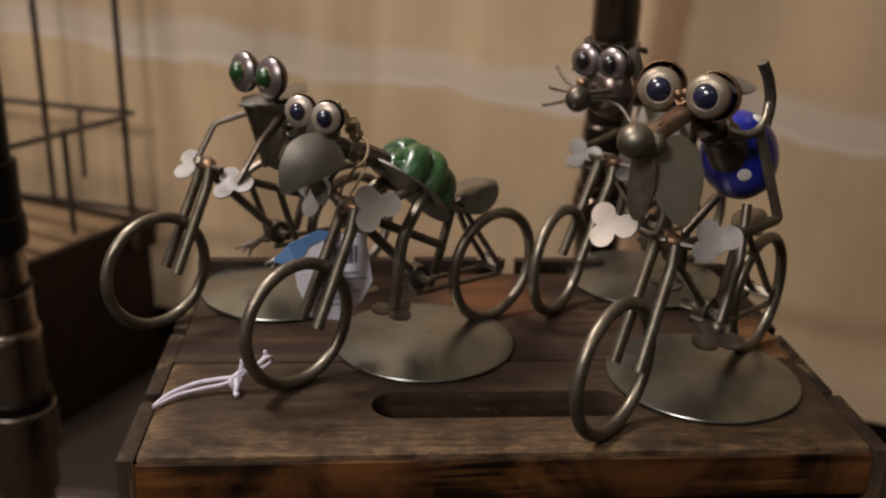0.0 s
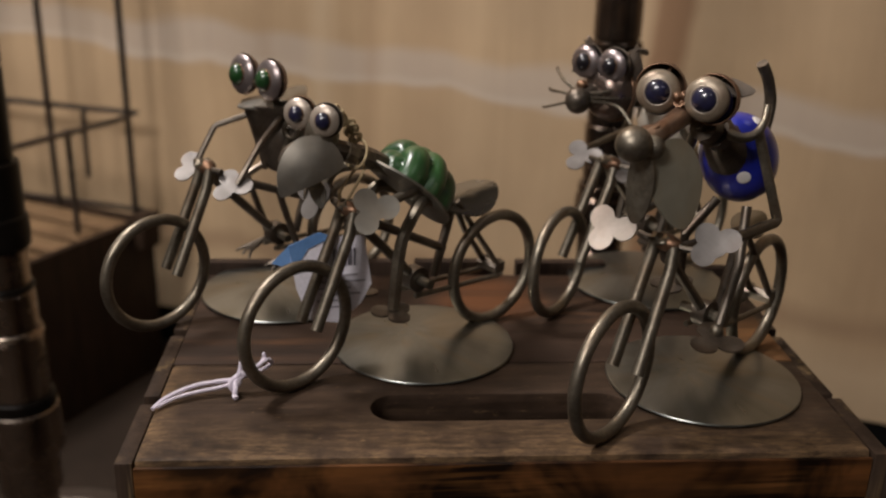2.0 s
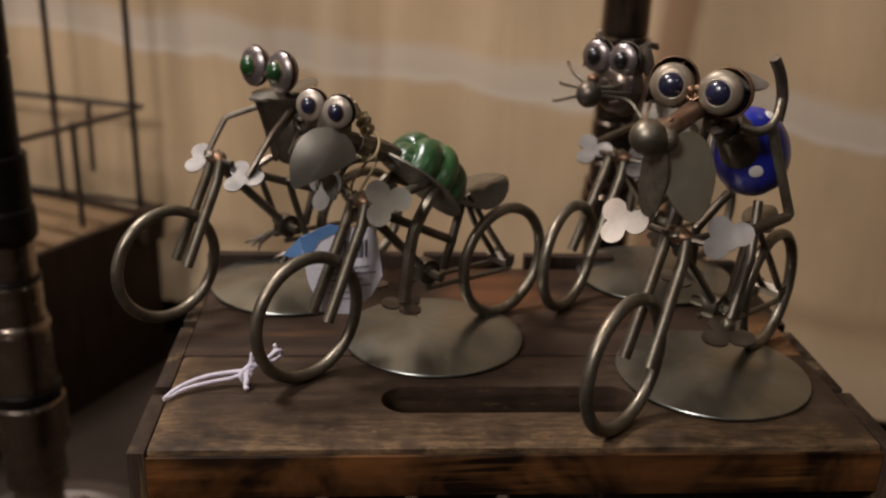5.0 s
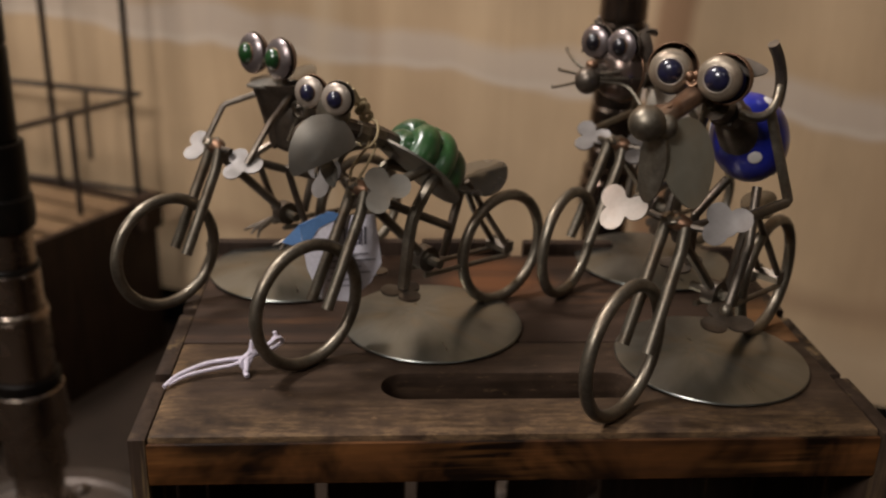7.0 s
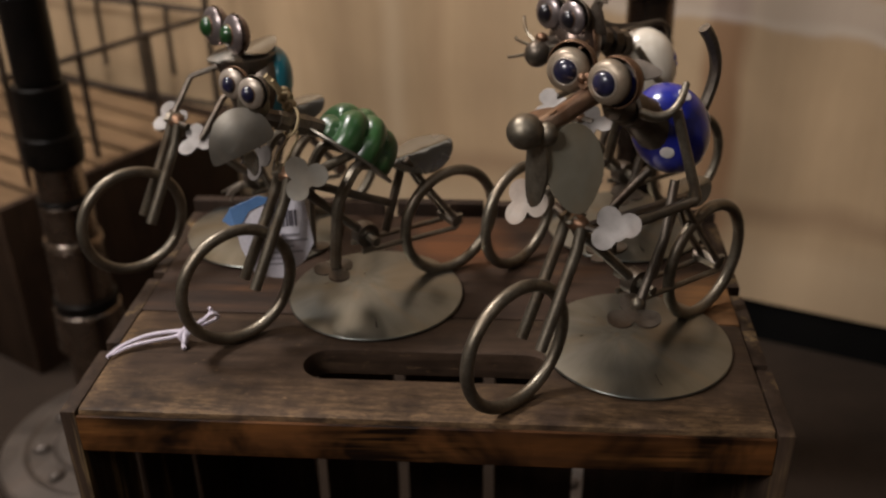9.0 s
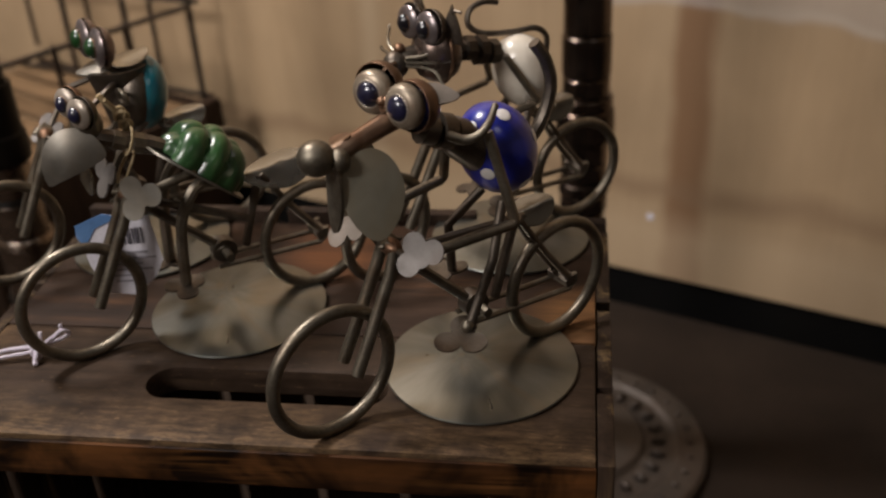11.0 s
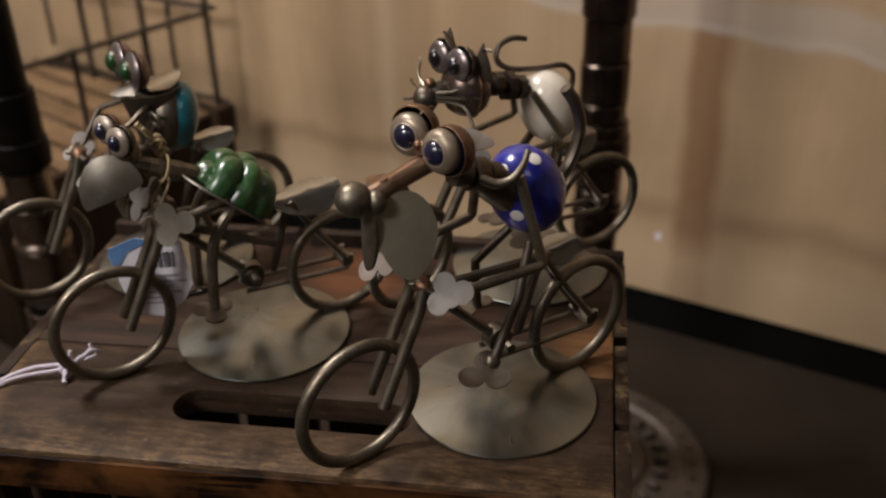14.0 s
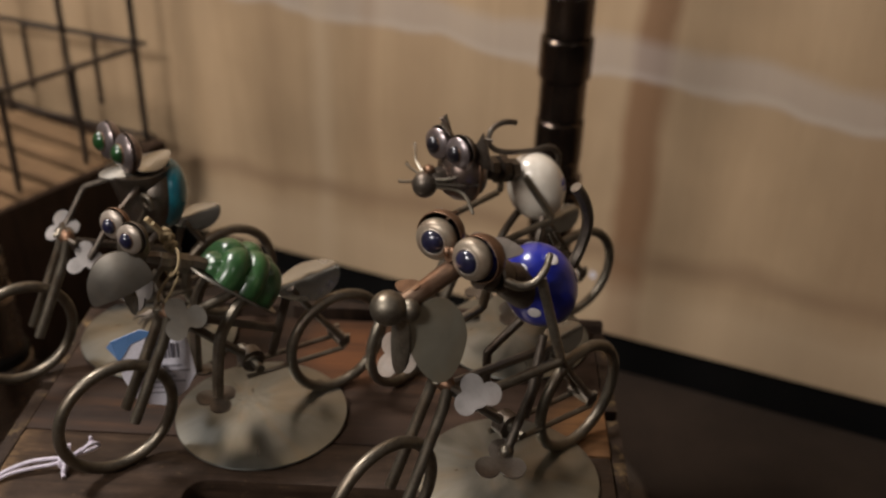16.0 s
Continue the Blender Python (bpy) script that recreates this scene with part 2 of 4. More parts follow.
def wall_material():
    """Tan plywood sheet: upright grain and brown upright stains; a band of reflected light and fold shading are painted
    in.
    """
    m, nt, b = material("tan_plywood")
    v = coords(nt, (6, 6, 0.9))
    vf = coords(nt, (120, 120, 5))
    vo = coords(nt, (1, 1, 1))
    grain, fine, cloud = noise_tex(nt, v, 1.0, 5, 0.6, 0.8), noise_tex(nt, vf, 1.0, 4), noise_tex(nt, vo, 5.0, 3, 0.5)
    c = ramp(nt, grain, [(0.25, (0.370, 0.251, 0.140)), (0.75, (0.497, 0.351, 0.209))])
    c = mix(nt, 0.8, c, ramp(nt, cloud, [(0.3, grey(0.78)), (0.7, grey(1.08))]), "MULTIPLY")
    c = mix(nt, 0.12, c, ramp(nt, fine, [(0.3, grey(0.7)), (0.7, grey(1.1))]), "MULTIPLY")
    sep = nt.nodes.new("ShaderNodeSeparateXYZ")
    wob = nt.nodes.new("ShaderNodeVectorMath")
    wob.operation = "MULTIPLY_ADD"
    jit = nt.nodes.new("ShaderNodeTexNoise")
    jit.inputs["Scale"].default_value = 7.0
    link(nt, vo, jit.inputs["Vector"])
    wob.inputs[1].default_value = (0.04, 0.0, 0.05)
    link(nt, jit.outputs["Color"], wob.inputs[0])
    link(nt, vo, wob.inputs[2])
    link(nt, wob.outputs[0], sep.inputs[0])

    def band(sock, centre, half, soft):
        a = nt.nodes.new("ShaderNodeMath")
        a.operation = "SUBTRACT"
        link(nt, sock, a.inputs[0])
        a.inputs[1].default_value = centre
        ab = nt.nodes.new("ShaderNodeMath")
        ab.operation = "ABSOLUTE"
        link(nt, a.outputs[0], ab.inputs[0])
        r = nt.nodes.new("ShaderNodeMapRange")
        link(nt, ab.outputs[0], r.inputs[0])
        r.inputs[1].default_value, r.inputs[2].default_value = half + soft, half - soft
        return r.outputs[0]

    def scaled(sock, k):
        n = nt.nodes.new("ShaderNodeMath")
        n.operation = "MULTIPLY"
        link(nt, sock, n.inputs[0])
        n.inputs[1].default_value = k
        return n.outputs[0]

    x, z = sep.outputs[0], sep.outputs[2]
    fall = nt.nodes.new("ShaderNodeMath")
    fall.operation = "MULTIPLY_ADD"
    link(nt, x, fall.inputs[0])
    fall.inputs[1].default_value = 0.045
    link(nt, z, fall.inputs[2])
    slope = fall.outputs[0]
    c = mix(nt, scaled(band(x, 0.535 + 0.015, 0.024, 0.009), 0.9), c, (0.23, 0.125, 0.062))
    c = mix(nt, scaled(band(x, 0.22, 0.03, 0.03), 0.16), c, (0.24, 0.14, 0.075))
    c = mix(nt, scaled(band(x, 0.86, 0.05, 0.03), 0.22), c, (0.24, 0.14, 0.075))
    # reflected light painted into the colour: a pale band and its bright lower line
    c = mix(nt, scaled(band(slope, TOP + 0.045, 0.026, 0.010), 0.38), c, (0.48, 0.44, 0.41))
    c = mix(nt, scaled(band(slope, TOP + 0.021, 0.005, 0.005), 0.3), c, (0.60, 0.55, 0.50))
    # one brighter strip and two shaded folds, painted as upright bands
    c = mix(nt, scaled(band(x, 0.06, 0.016, 0.012), 0.3), c, (0.60, 0.47, 0.32))
    c = mix(nt, scaled(band(x, -0.03, 0.012, 0.012), 0.25), c, (0.27, 0.175, 0.10))
    c = mix(nt, scaled(band(x, 0.135, 0.012, 0.01), 0.25), c, (0.27, 0.165, 0.09))
    c = mix(nt, scaled(band(z, TOP - 0.27 + 0.012, 0.014, 0.011), 0.58), c, (0.26, 0.165, 0.095))
    c = mix(nt, scaled(band(z, TOP - 0.36, 0.058, 0.025), 0.5), c, (0.56, 0.42, 0.27))
    link(nt, c, b.inputs["Base Color"])
    b.inputs["Roughness"].default_value = 0.55
    bump(nt, fine, b, 0.1, 0.0008)
    return m


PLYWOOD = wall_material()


def plain(name, a, bcol, rough, scale, bump_amount=0.2, metallic=0.0):
    m, nt, b = material(name)
    v = coords(nt)
    n1, n2 = noise_tex(nt, v, scale, 5), noise_tex(nt, v, scale * 18, 4, 0.7)
    c = mix(nt, 0.4, ramp(nt, n1, [(0.3, a), (0.7, bcol)]), ramp(nt, n2, [(0.3, grey(0.6)), (0.7, grey(1.1))]), "MULTIPLY")
    link(nt, c, b.inputs["Base Color"])
    b.inputs["Roughness"].default_value, b.inputs["Metallic"].default_value = rough, metallic
    b.inputs["Specular IOR Level"].default_value = 0.15 if rough > 0.65 else 0.5
    bump(nt, n2, b, bump_amount, 0.0008)
    return m


BLACK_PAINT = plain("black_skirting_paint", (0.002, 0.002, 0.002), (0.004, 0.0035, 0.003), 0.7, 12)
FLOOR_BROWN = plain("dark_brown_floor", (0.017, 0.0112, 0.0075), (0.031, 0.0205, 0.0138), 0.85, 6, 0.4)
ROOM_WALL = plain("shop_wall_paint", (0.20, 0.17, 0.14), (0.26, 0.22, 0.18), 0.8, 2)
CEILING = plain("ceiling_paint", (0.20, 0.17, 0.14), (0.26, 0.22, 0.18), 0.85, 2)
POST_BLACK = plain("worn_black_sleeve", (0.003, 0.0025, 0.002), (0.009, 0.0065, 0.005), 0.42, 40, 0.25, 0.2)
POST_BLACK.node_tree.nodes["Principled BSDF"].inputs["Specular IOR Level"].default_value = 0.15
POST_DARK = metal("oily_dark_turned_steel", (0.05, 0.038, 0.03), (0.19, 0.145, 0.115), (0.13, 0.08, 0.055), (0.14, 0.28), 0.95, 22, 0.6)
POST_STEEL = metal("oily_turned_steel", (0.22, 0.175, 0.14), (0.42, 0.35, 0.29), (0.2, 0.14, 0.1), (0.2, 0.32), 1.0, 18, 0.6)
BASE_IRON = metal("dusty_cast_iron", (0.05, 0.040, 0.033), (0.10, 0.080, 0.065), (0.08, 0.052, 0.036), (0.40, 0.6), 0.5, 20)
PAPER = plain("white_card", (0.70, 0.67, 0.73), (0.79, 0.76, 0.82), 0.6, 30, 0.05)
PAPER_BLUE = plain("blue_card_print", (0.09, 0.20, 0.42), (0.13, 0.26, 0.50), 0.55, 30, 0.05)
INK = plain("grey_ink", (0.10, 0.09, 0.11), (0.14, 0.13, 0.15), 0.6, 60, 0.05)
FAINT_INK = plain("faint_grey_ink", (0.34, 0.32, 0.36), (0.40, 0.38, 0.42), 0.6, 60, 0.05)
STRING_WHITE = plain("lilac_white_string", (0.60, 0.54, 0.62), (0.72, 0.66, 0.74), 0.8, 300, 0.5)
RAFFIA = plain("straw_raffia", (0.30, 0.22, 0.12), (0.46, 0.36, 0.21), 0.75, 200, 0.4)


# ---- mesh building ----
class Shape:
    """Collects pieces of one mesh; k is the unit, in metres, of the numbers given."""

    def __init__(self, k=0.1):
        self.v, self.f, self.mi, self.k, self.mats = [], [], [], k, []

    def slot(self, mat):
        if mat not in self.mats:
            self.mats.append(mat)
        return self.mats.index(mat)

    def add(self, verts, faces, mat):
        n, s = len(self.v), self.slot(mat)
        self.v += [tuple(c * self.k for c in p) for p in verts]
        self.f += [tuple(i + n for i in q) for q in faces]
        self.mi += [s] * len(faces)
        return self

    def tube(self, pts, r, mat, closed=False, n=8, smooth=0, caps=True):
        pts = [Vector(p) for p in pts]
        if smooth:
            pts = curved(pts, smooth, closed)
        radii = r if isinstance(r, (list, tuple)) else [r] * len(pts)
        if len(radii) != len(pts):
            radii = [radii[0] + (radii[-1] - radii[0]) * i / (len(pts) - 1) for i in range(len(pts))]
        m, verts, faces = len(pts), [], []
        up = None
        for i, p in enumerate(pts):
            a = pts[(i - 1) % m] if (closed or i) else p
            b = pts[(i + 1) % m] if (closed or i < m - 1) else p
            d = (b - a).normalized()
            if up is None:
                up = d.orthogonal().normalized()
            up = (up - d * up.dot(d)).normalized()
            side = d.cross(up)
            for j in range(n):
                w = 2 * math.pi * j / n
                verts.append(p + (up * math.cos(w) + side * math.sin(w)) * radii[i])
        for i in range(m if closed else m - 1):
            for j in range(n):
                k = (i + 1) % m
                faces.append((i * n + j, i * n + (j + 1) % n, k * n + (j + 1) % n, k * n + j))
        if not closed and caps:
            faces.append(tuple(reversed(range(n))))
            faces.append(tuple((m - 1) * n + j for j in range(n)))
        return self.add(verts, faces, mat)

    def ring(self, centre, radius, r, mat, axis=(0, 1, 0), n=56, wobble=0.0):
        a = Vector(axis).normalized()
        u = a.orthogonal().normalized()
        w = a.cross(u)
        c = Vector(centre)
        pts = [c + (u * math.cos(t) + w * math.sin(t)) * radius * (1 + wobble * math.sin(2 * t + 1)) for t in (2 * math.pi * i / n for i in range(n))]
        return self.tube(pts, r, mat, True, 10)

    def ball(self, m, mat, nu=24, nv=14, lo=-90, hi=90, bulge=None):
        """An ellipsoid (or a zone of it) under the matrix m."""
        verts, faces = [], []
        for i in range(nv + 1):
            la = radians(lo + (hi - lo) * i / nv)
            for j in range(nu):
                lo_ = 2 * math.pi * j / nu
                k = bulge(la, lo_) if bulge else 1.0
                verts.append(m @ Vector((math.cos(la) * math.cos(lo_) * k, math.cos(la) * math.sin(lo_) * k, math.sin(la) * k)))
        for i in range(nv):
            for j in range(nu):
                faces.append((i * nu + j, i * nu + (j + 1) % nu, (i + 1) * nu + (j + 1) % nu, (i + 1) * nu + j))
        return self.add(verts, faces, mat)

    def plate(self, outline, thick, m, mat, bow=None):
        """A cut sheet: outline (x, y) round its middle, laid out by the matrix m, bowed by bow(x, y)."""
        n = len(outline)
        rings = []
        for z in (thick / 2, -thick / 2):
            for s in (1.0, 0.66, 0.33):
                rings.append([m @ Vector((x * s, y * s, z + (bow(x * s, y * s) if bow else 0))) for x, y in outline])
            rings.append([m @ Vector((0, 0, z + (bow(0, 0) if bow else 0)))])
        verts = [p for r in rings for p in r]
        faces, half = [], 3 * n + 1
        for h, flip in ((0, False), (half, True)):
            for s in (0, 1):
                for j in range(n):
                    q = (h + s * n + j, h + s * n + (j + 1) % n, h + (s + 1) * n + (j + 1) % n, h + (s + 1) * n + j)
                    faces.append(q if not flip else q[::-1])
            for j in range(n):
                q = (h + 2 * n + j, h + 2 * n + (j + 1) % n, h + 3 * n)
                faces.append(q if not flip else q[::-1])
        for j in range(n):
            faces.append(((j + 1) % n, j, half + j, half + (j + 1) % n))
        return self.add(verts, faces, mat)

    def lathe(self, profile, m, mat, n=40):
        """A turned body: (radius, height) pairs from the bottom up."""
        verts, faces = [], []
        for r, z in profile:
            for j in range(n):
                w = 2 * math.pi * j / n
                verts.append(m @ Vector((r * math.cos(w), r * math.sin(w), z)))
        for i in range(len(profile) - 1):
            for j in range(n):
                faces.append((i * n + j, i * n + (j + 1) % n, (i + 1) * n + (j + 1) % n, (i + 1) * n + j))
        faces.append(tuple(reversed(range(n))))
        faces.append(tuple((len(profile) - 1) * n + j for j in range(n)))
        return self.add(verts, faces, mat)

    def box(self, lo, hi, mat, bevel=0.0):
        bm = bmesh.new()
        bmesh.ops.create_cube(bm, size=1.0)
        for v in bm.verts:
            v.co = Vector([lo[i] + (v.co[i] + 0.5) * (hi[i] - lo[i]) for i in range(3)])
        if bevel:
            bmesh.ops.bevel(bm, geom=bm.edges[:], offset=bevel, segments=2, affect="EDGES", profile=0.6)
        bm.verts.index_update()
        self.add([v.co.copy() for v in bm.verts], [tuple(v.index for v in f.verts) for f in bm.faces], mat)
        bm.free()
        return self

    def mesh(self, name, angle=40):
        me = bpy.data.meshes.new(name)
        me.from_pydata(self.v, [], self.f)
        for m in self.mats:
            me.materials.append(m)
        me.polygons.foreach_set("material_index", self.mi)
        me.polygons.foreach_set("use_smooth", [True] * len(self.f))
        me.update()
        me.set_sharp_from_angle(angle=radians(angle))
        return me


def curved(pts, steps, closed=False):
    """A smooth line through points."""
    out, n = [], len(pts)
    for i in range(n if closed else n - 1):
        p = [pts[(i + k) % n] if closed else pts[min(max(i + k, 0), n - 1)] for k in (-1, 0, 1, 2)]
        for s in range(steps):
            t = s / steps
            out.append(0.5 * (2 * p[1] + (p[2] - p[0]) * t + (2 * p[0] - 5 * p[1] + 4 * p[2] - p[3]) * t * t + (3 * p[1] - p[0] - 3 * p[2] + p[3]) * t ** 3))
    return out if closed else out + [pts[-1]]


def thing(name, m, label, category, group="", kind=""):
    ob = new(name)
    ob.empty_display_size = 0.02
    ob.matrix_world = m
    return tagged(ob, label, category, group, kind)


def part(name, shape, parent, label="", angle=40):
    ob = new(name, shape.mesh(name, angle))
    ob.parent = parent
    return tagged(ob, label) if label else ob


def single(name, shape, m, label, category, group="", kind="", angle=40):
    ob = new(name, shape.mesh(name, angle))
    ob.matrix_world = m
    return tagged(ob, label, category, group, kind)


def oval(rx, ry, n=28, point=0.0):
    """An oval outline; point > 0 draws it out at +x."""
    return [(rx * math.cos(t) * (1 + point * max(0, math.cos(t)) ** 3), ry * math.sin(t) * (1 - 0.5 * point * max(0, math.cos(t)))) for t in (2 * math.pi * i / n for i in range(n))]


def lobes(r, count=3, n=48, turn=0.0):
    """A leaf-shaped hand or foot of round lobes, cut from sheet."""
    return [(q * math.cos(t), q * math.sin(t)) for t, q in ((2 * math.pi * i / n, r * (0.42 + 0.58 * abs(math.cos(count * (2 * math.pi * i / n - turn) / 2)) ** 0.7)) for i in range(n))]


def clover(angles, d=0.085, r=0.062, n=72, neck=0.055):
    """A paw cut from sheet: round lobes at the given angles in degrees, joined at the middle."""
    out = []
    for i in range(n):
        t = 2 * math.pi * i / n
        q = neck
        for a in angles:
            w = t - radians(a)
            if math.cos(w) > 0 and abs(d * math.sin(w)) < r:
                q = max(q, d * math.cos(w) + math.sqrt(r * r - (d * math.sin(w)) ** 2))
        out.append((q * math.cos(t), q * math.sin(t)))
    return out


def facing(at, ahead, up=(0, 0, 1), scale=(1, 1, 1)):
    """A matrix whose z looks along ahead."""
    z = Vector(ahead).normalized()
    x = Vector(up).cross(z)
    x = x.normalized() if x.length > 1e-4 else Vector((1, 0, 0))
    y = z.cross(x)
    r = Matrix((x, y, z)).transposed().to_4x4()
    return Matrix.Translation(at) @ r @ Matrix.Diagonal((*scale, 1))


# ---- the setting ----
def wall_frame(along, z):
    """The pose on the plywood wall: x along it, y out of its face towards the back."""
    return pose(0, 1.054, z, 0, 0, -21.3)


def setting():
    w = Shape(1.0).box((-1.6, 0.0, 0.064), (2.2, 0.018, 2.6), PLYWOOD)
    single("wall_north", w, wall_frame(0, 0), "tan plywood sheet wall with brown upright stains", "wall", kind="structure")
    s = Shape(1.0).box((-1.6, 0.004, 0.0), (2.2, 0.03, 0.064), BLACK_PAINT)
    single("baseboard", s, wall_frame(0, 0), "matt black skirting under the plywood wall", "skirting", kind="structure")
    f = Shape(1.0).box((-2.6, -3.0, -0.05), (2.8, 2.2, 0.0), FLOOR_BROWN)
    single("floor", f, Matrix(), "dark brown scuffed floor", "floor", kind="structure")
    # added unseen room shell; its tone steers bounce light and metal reflections
    c = Shape(1.0).box((-2.6, -3.0, 2.6), (2.8, 2.2, 2.66), CEILING)
    single("ceiling", c, Matrix(), "unseen plain cream ceiling", "ceiling", kind="structure")
    for name, lo, hi in (("wall_south", (-2.6, -3.06, 0), (2.8, -3.0, 2.6)), ("wall_west", (-2.66, -3.0, 0), (-2.6, 2.2, 2.6)),
                         ("wall_east", (2.8, -3.0, 0), (2.86, 2.2, 2.6)), ("wall_back", (-2.6, 2.2, 0), (2.8, 2.26, 2.6))):
        single(name, Shape(1.0).box(lo, hi, ROOM_WALL), Matrix(), "unseen plain brown painted shop wall", "wall", kind="structure")


setting()


def at_top(x=0.0, y=0.0, turn=0.0):
    """A pose on the crate's top; x and y in decimetres."""
    return pose(x * 0.1, y * 0.1, TOP, 0, 0, turn)


# ---- the crate that carries the figures ----
def rounded_slot(x0, x1, y0, y1, n=14):
    r, out = (y1 - y0) / 2, []
    for i in range(n + 1):
        t = -math.pi / 2 + math.pi * i / n
        out.append((x1 - r + r * math.cos(t), (y0 + y1) / 2 + r * math.sin(t)))
    for i in range(n + 1):
        t = math.pi / 2 + math.pi * i / n
        out.append((x0 + r + r * math.cos(t), (y0 + y1) / 2 + r * math.sin(t)))
    return out


def board_with_slot(lo, hi, slot, mat, bevel=0.03):
    """A thick board with a hand hole cut through it and rounded arrises."""
    bm = bmesh.new()
    outer = [bm.verts.new((x, y, hi[2])) for x, y in ((lo[0], lo[1]), (hi[0], lo[1]), (hi[0], hi[1]), (lo[0], hi[1]))]
    inner = [bm.verts.new((x, y, hi[2])) for x, y in slot]
    edges = [bm.edges.new((a[i], a[(i + 1) % len(a)])) for a in (outer, inner) for i in range(len(a))]
    bmesh.ops.triangle_fill(bm, use_beauty=True, edges=edges)
    cx, cy = sum(x for x, y in slot) / len(slot), sum(y for x, y in slot) / len(slot)
    inside = set(inner)
    gone = [f for f in bm.faces if all(v in inside for v in f.verts)]
    bmesh.ops.delete(bm, geom=gone, context="FACES_ONLY")
    ext = bmesh.ops.extrude_face_region(bm, geom=bm.faces[:])
    for v in ext["geom"]:
        if isinstance(v, bmesh.types.BMVert):
            v.co.z = lo[2]
    bmesh.ops.recalc_face_normals(bm, faces=bm.faces[:])
    sharp = [e for e in bm.edges if len(e.link_faces) == 2 and e.calc_face_angle(0) > 0.8]
    bmesh.ops.bevel(bm, geom=sharp, offset=bevel, segments=2, affect="EDGES", profile=0.6)
    bm.verts.index_update()
    s = Shape(0.1)
    s.add([v.co.copy() for v in bm.verts], [tuple(v.index for v in f.verts) for f in bm.faces], mat)
    bm.free()
    return s


def crate():
    c = thing("wooden_crate", pose(0, 0, 0), "dark-stained wooden crate standing on end with hand slot", "crate")
    d = -TOP * 10          # the floor, in decimetres under the crate's top

    def put(name, s, label=""):
        ob = part(name, s, c, label, 35)
        ob.location = (0, 0, TOP)
        return ob

    put("front_board", board_with_slot((0, 0, -0.175), (3.6, 0.993, 0), rounded_slot(1.12, 2.48, 0.355, 0.62), STAIN), "dark-stained board with a long rounded hand slot")
    put("rear_board", Shape().box((0, 0.998, -0.2), (3.6, 2.355, -0.003), STAIN_RED, 0.012), "red-brown stained board")
    put("front_edge_batten", Shape().box((0.0, -0.025, -0.255), (3.6, -0.002, -0.03), STAIN_EDGE, 0.01), "orange-brown worn front edge")
    for x0, x1 in ((-0.085, -0.0005), (3.604, 3.69)):
        for y0, y1, top in ((-0.02, 0.55, -0.006), (0.63, 1.38, -0.03), (1.46, 2.36, -0.02)):
            put("side_slat", Shape().box((x0, y0, d + 0.02), (x1, y1, top if x0 > 0 else -0.004), STAIN_SIDE, 0.012))
    for x0, x1, top in ((-0.08, 0.635, 0.085), (0.725, 1.33, 0.09), (1.42, 2.045, 0.09), (2.135, 2.78, 0.085), (2.875, 3.68, 0.04)):
        put("back_slat", Shape().box((x0, 2.365, d + 0.02), (x1, 2.45, top), STAIN_UP, 0.012))
    put("bottom_board", Shape().box((0, 0, d + 0.003), (3.6, 2.36, d + 0.16), STAIN_UP, 0.02))


crate()


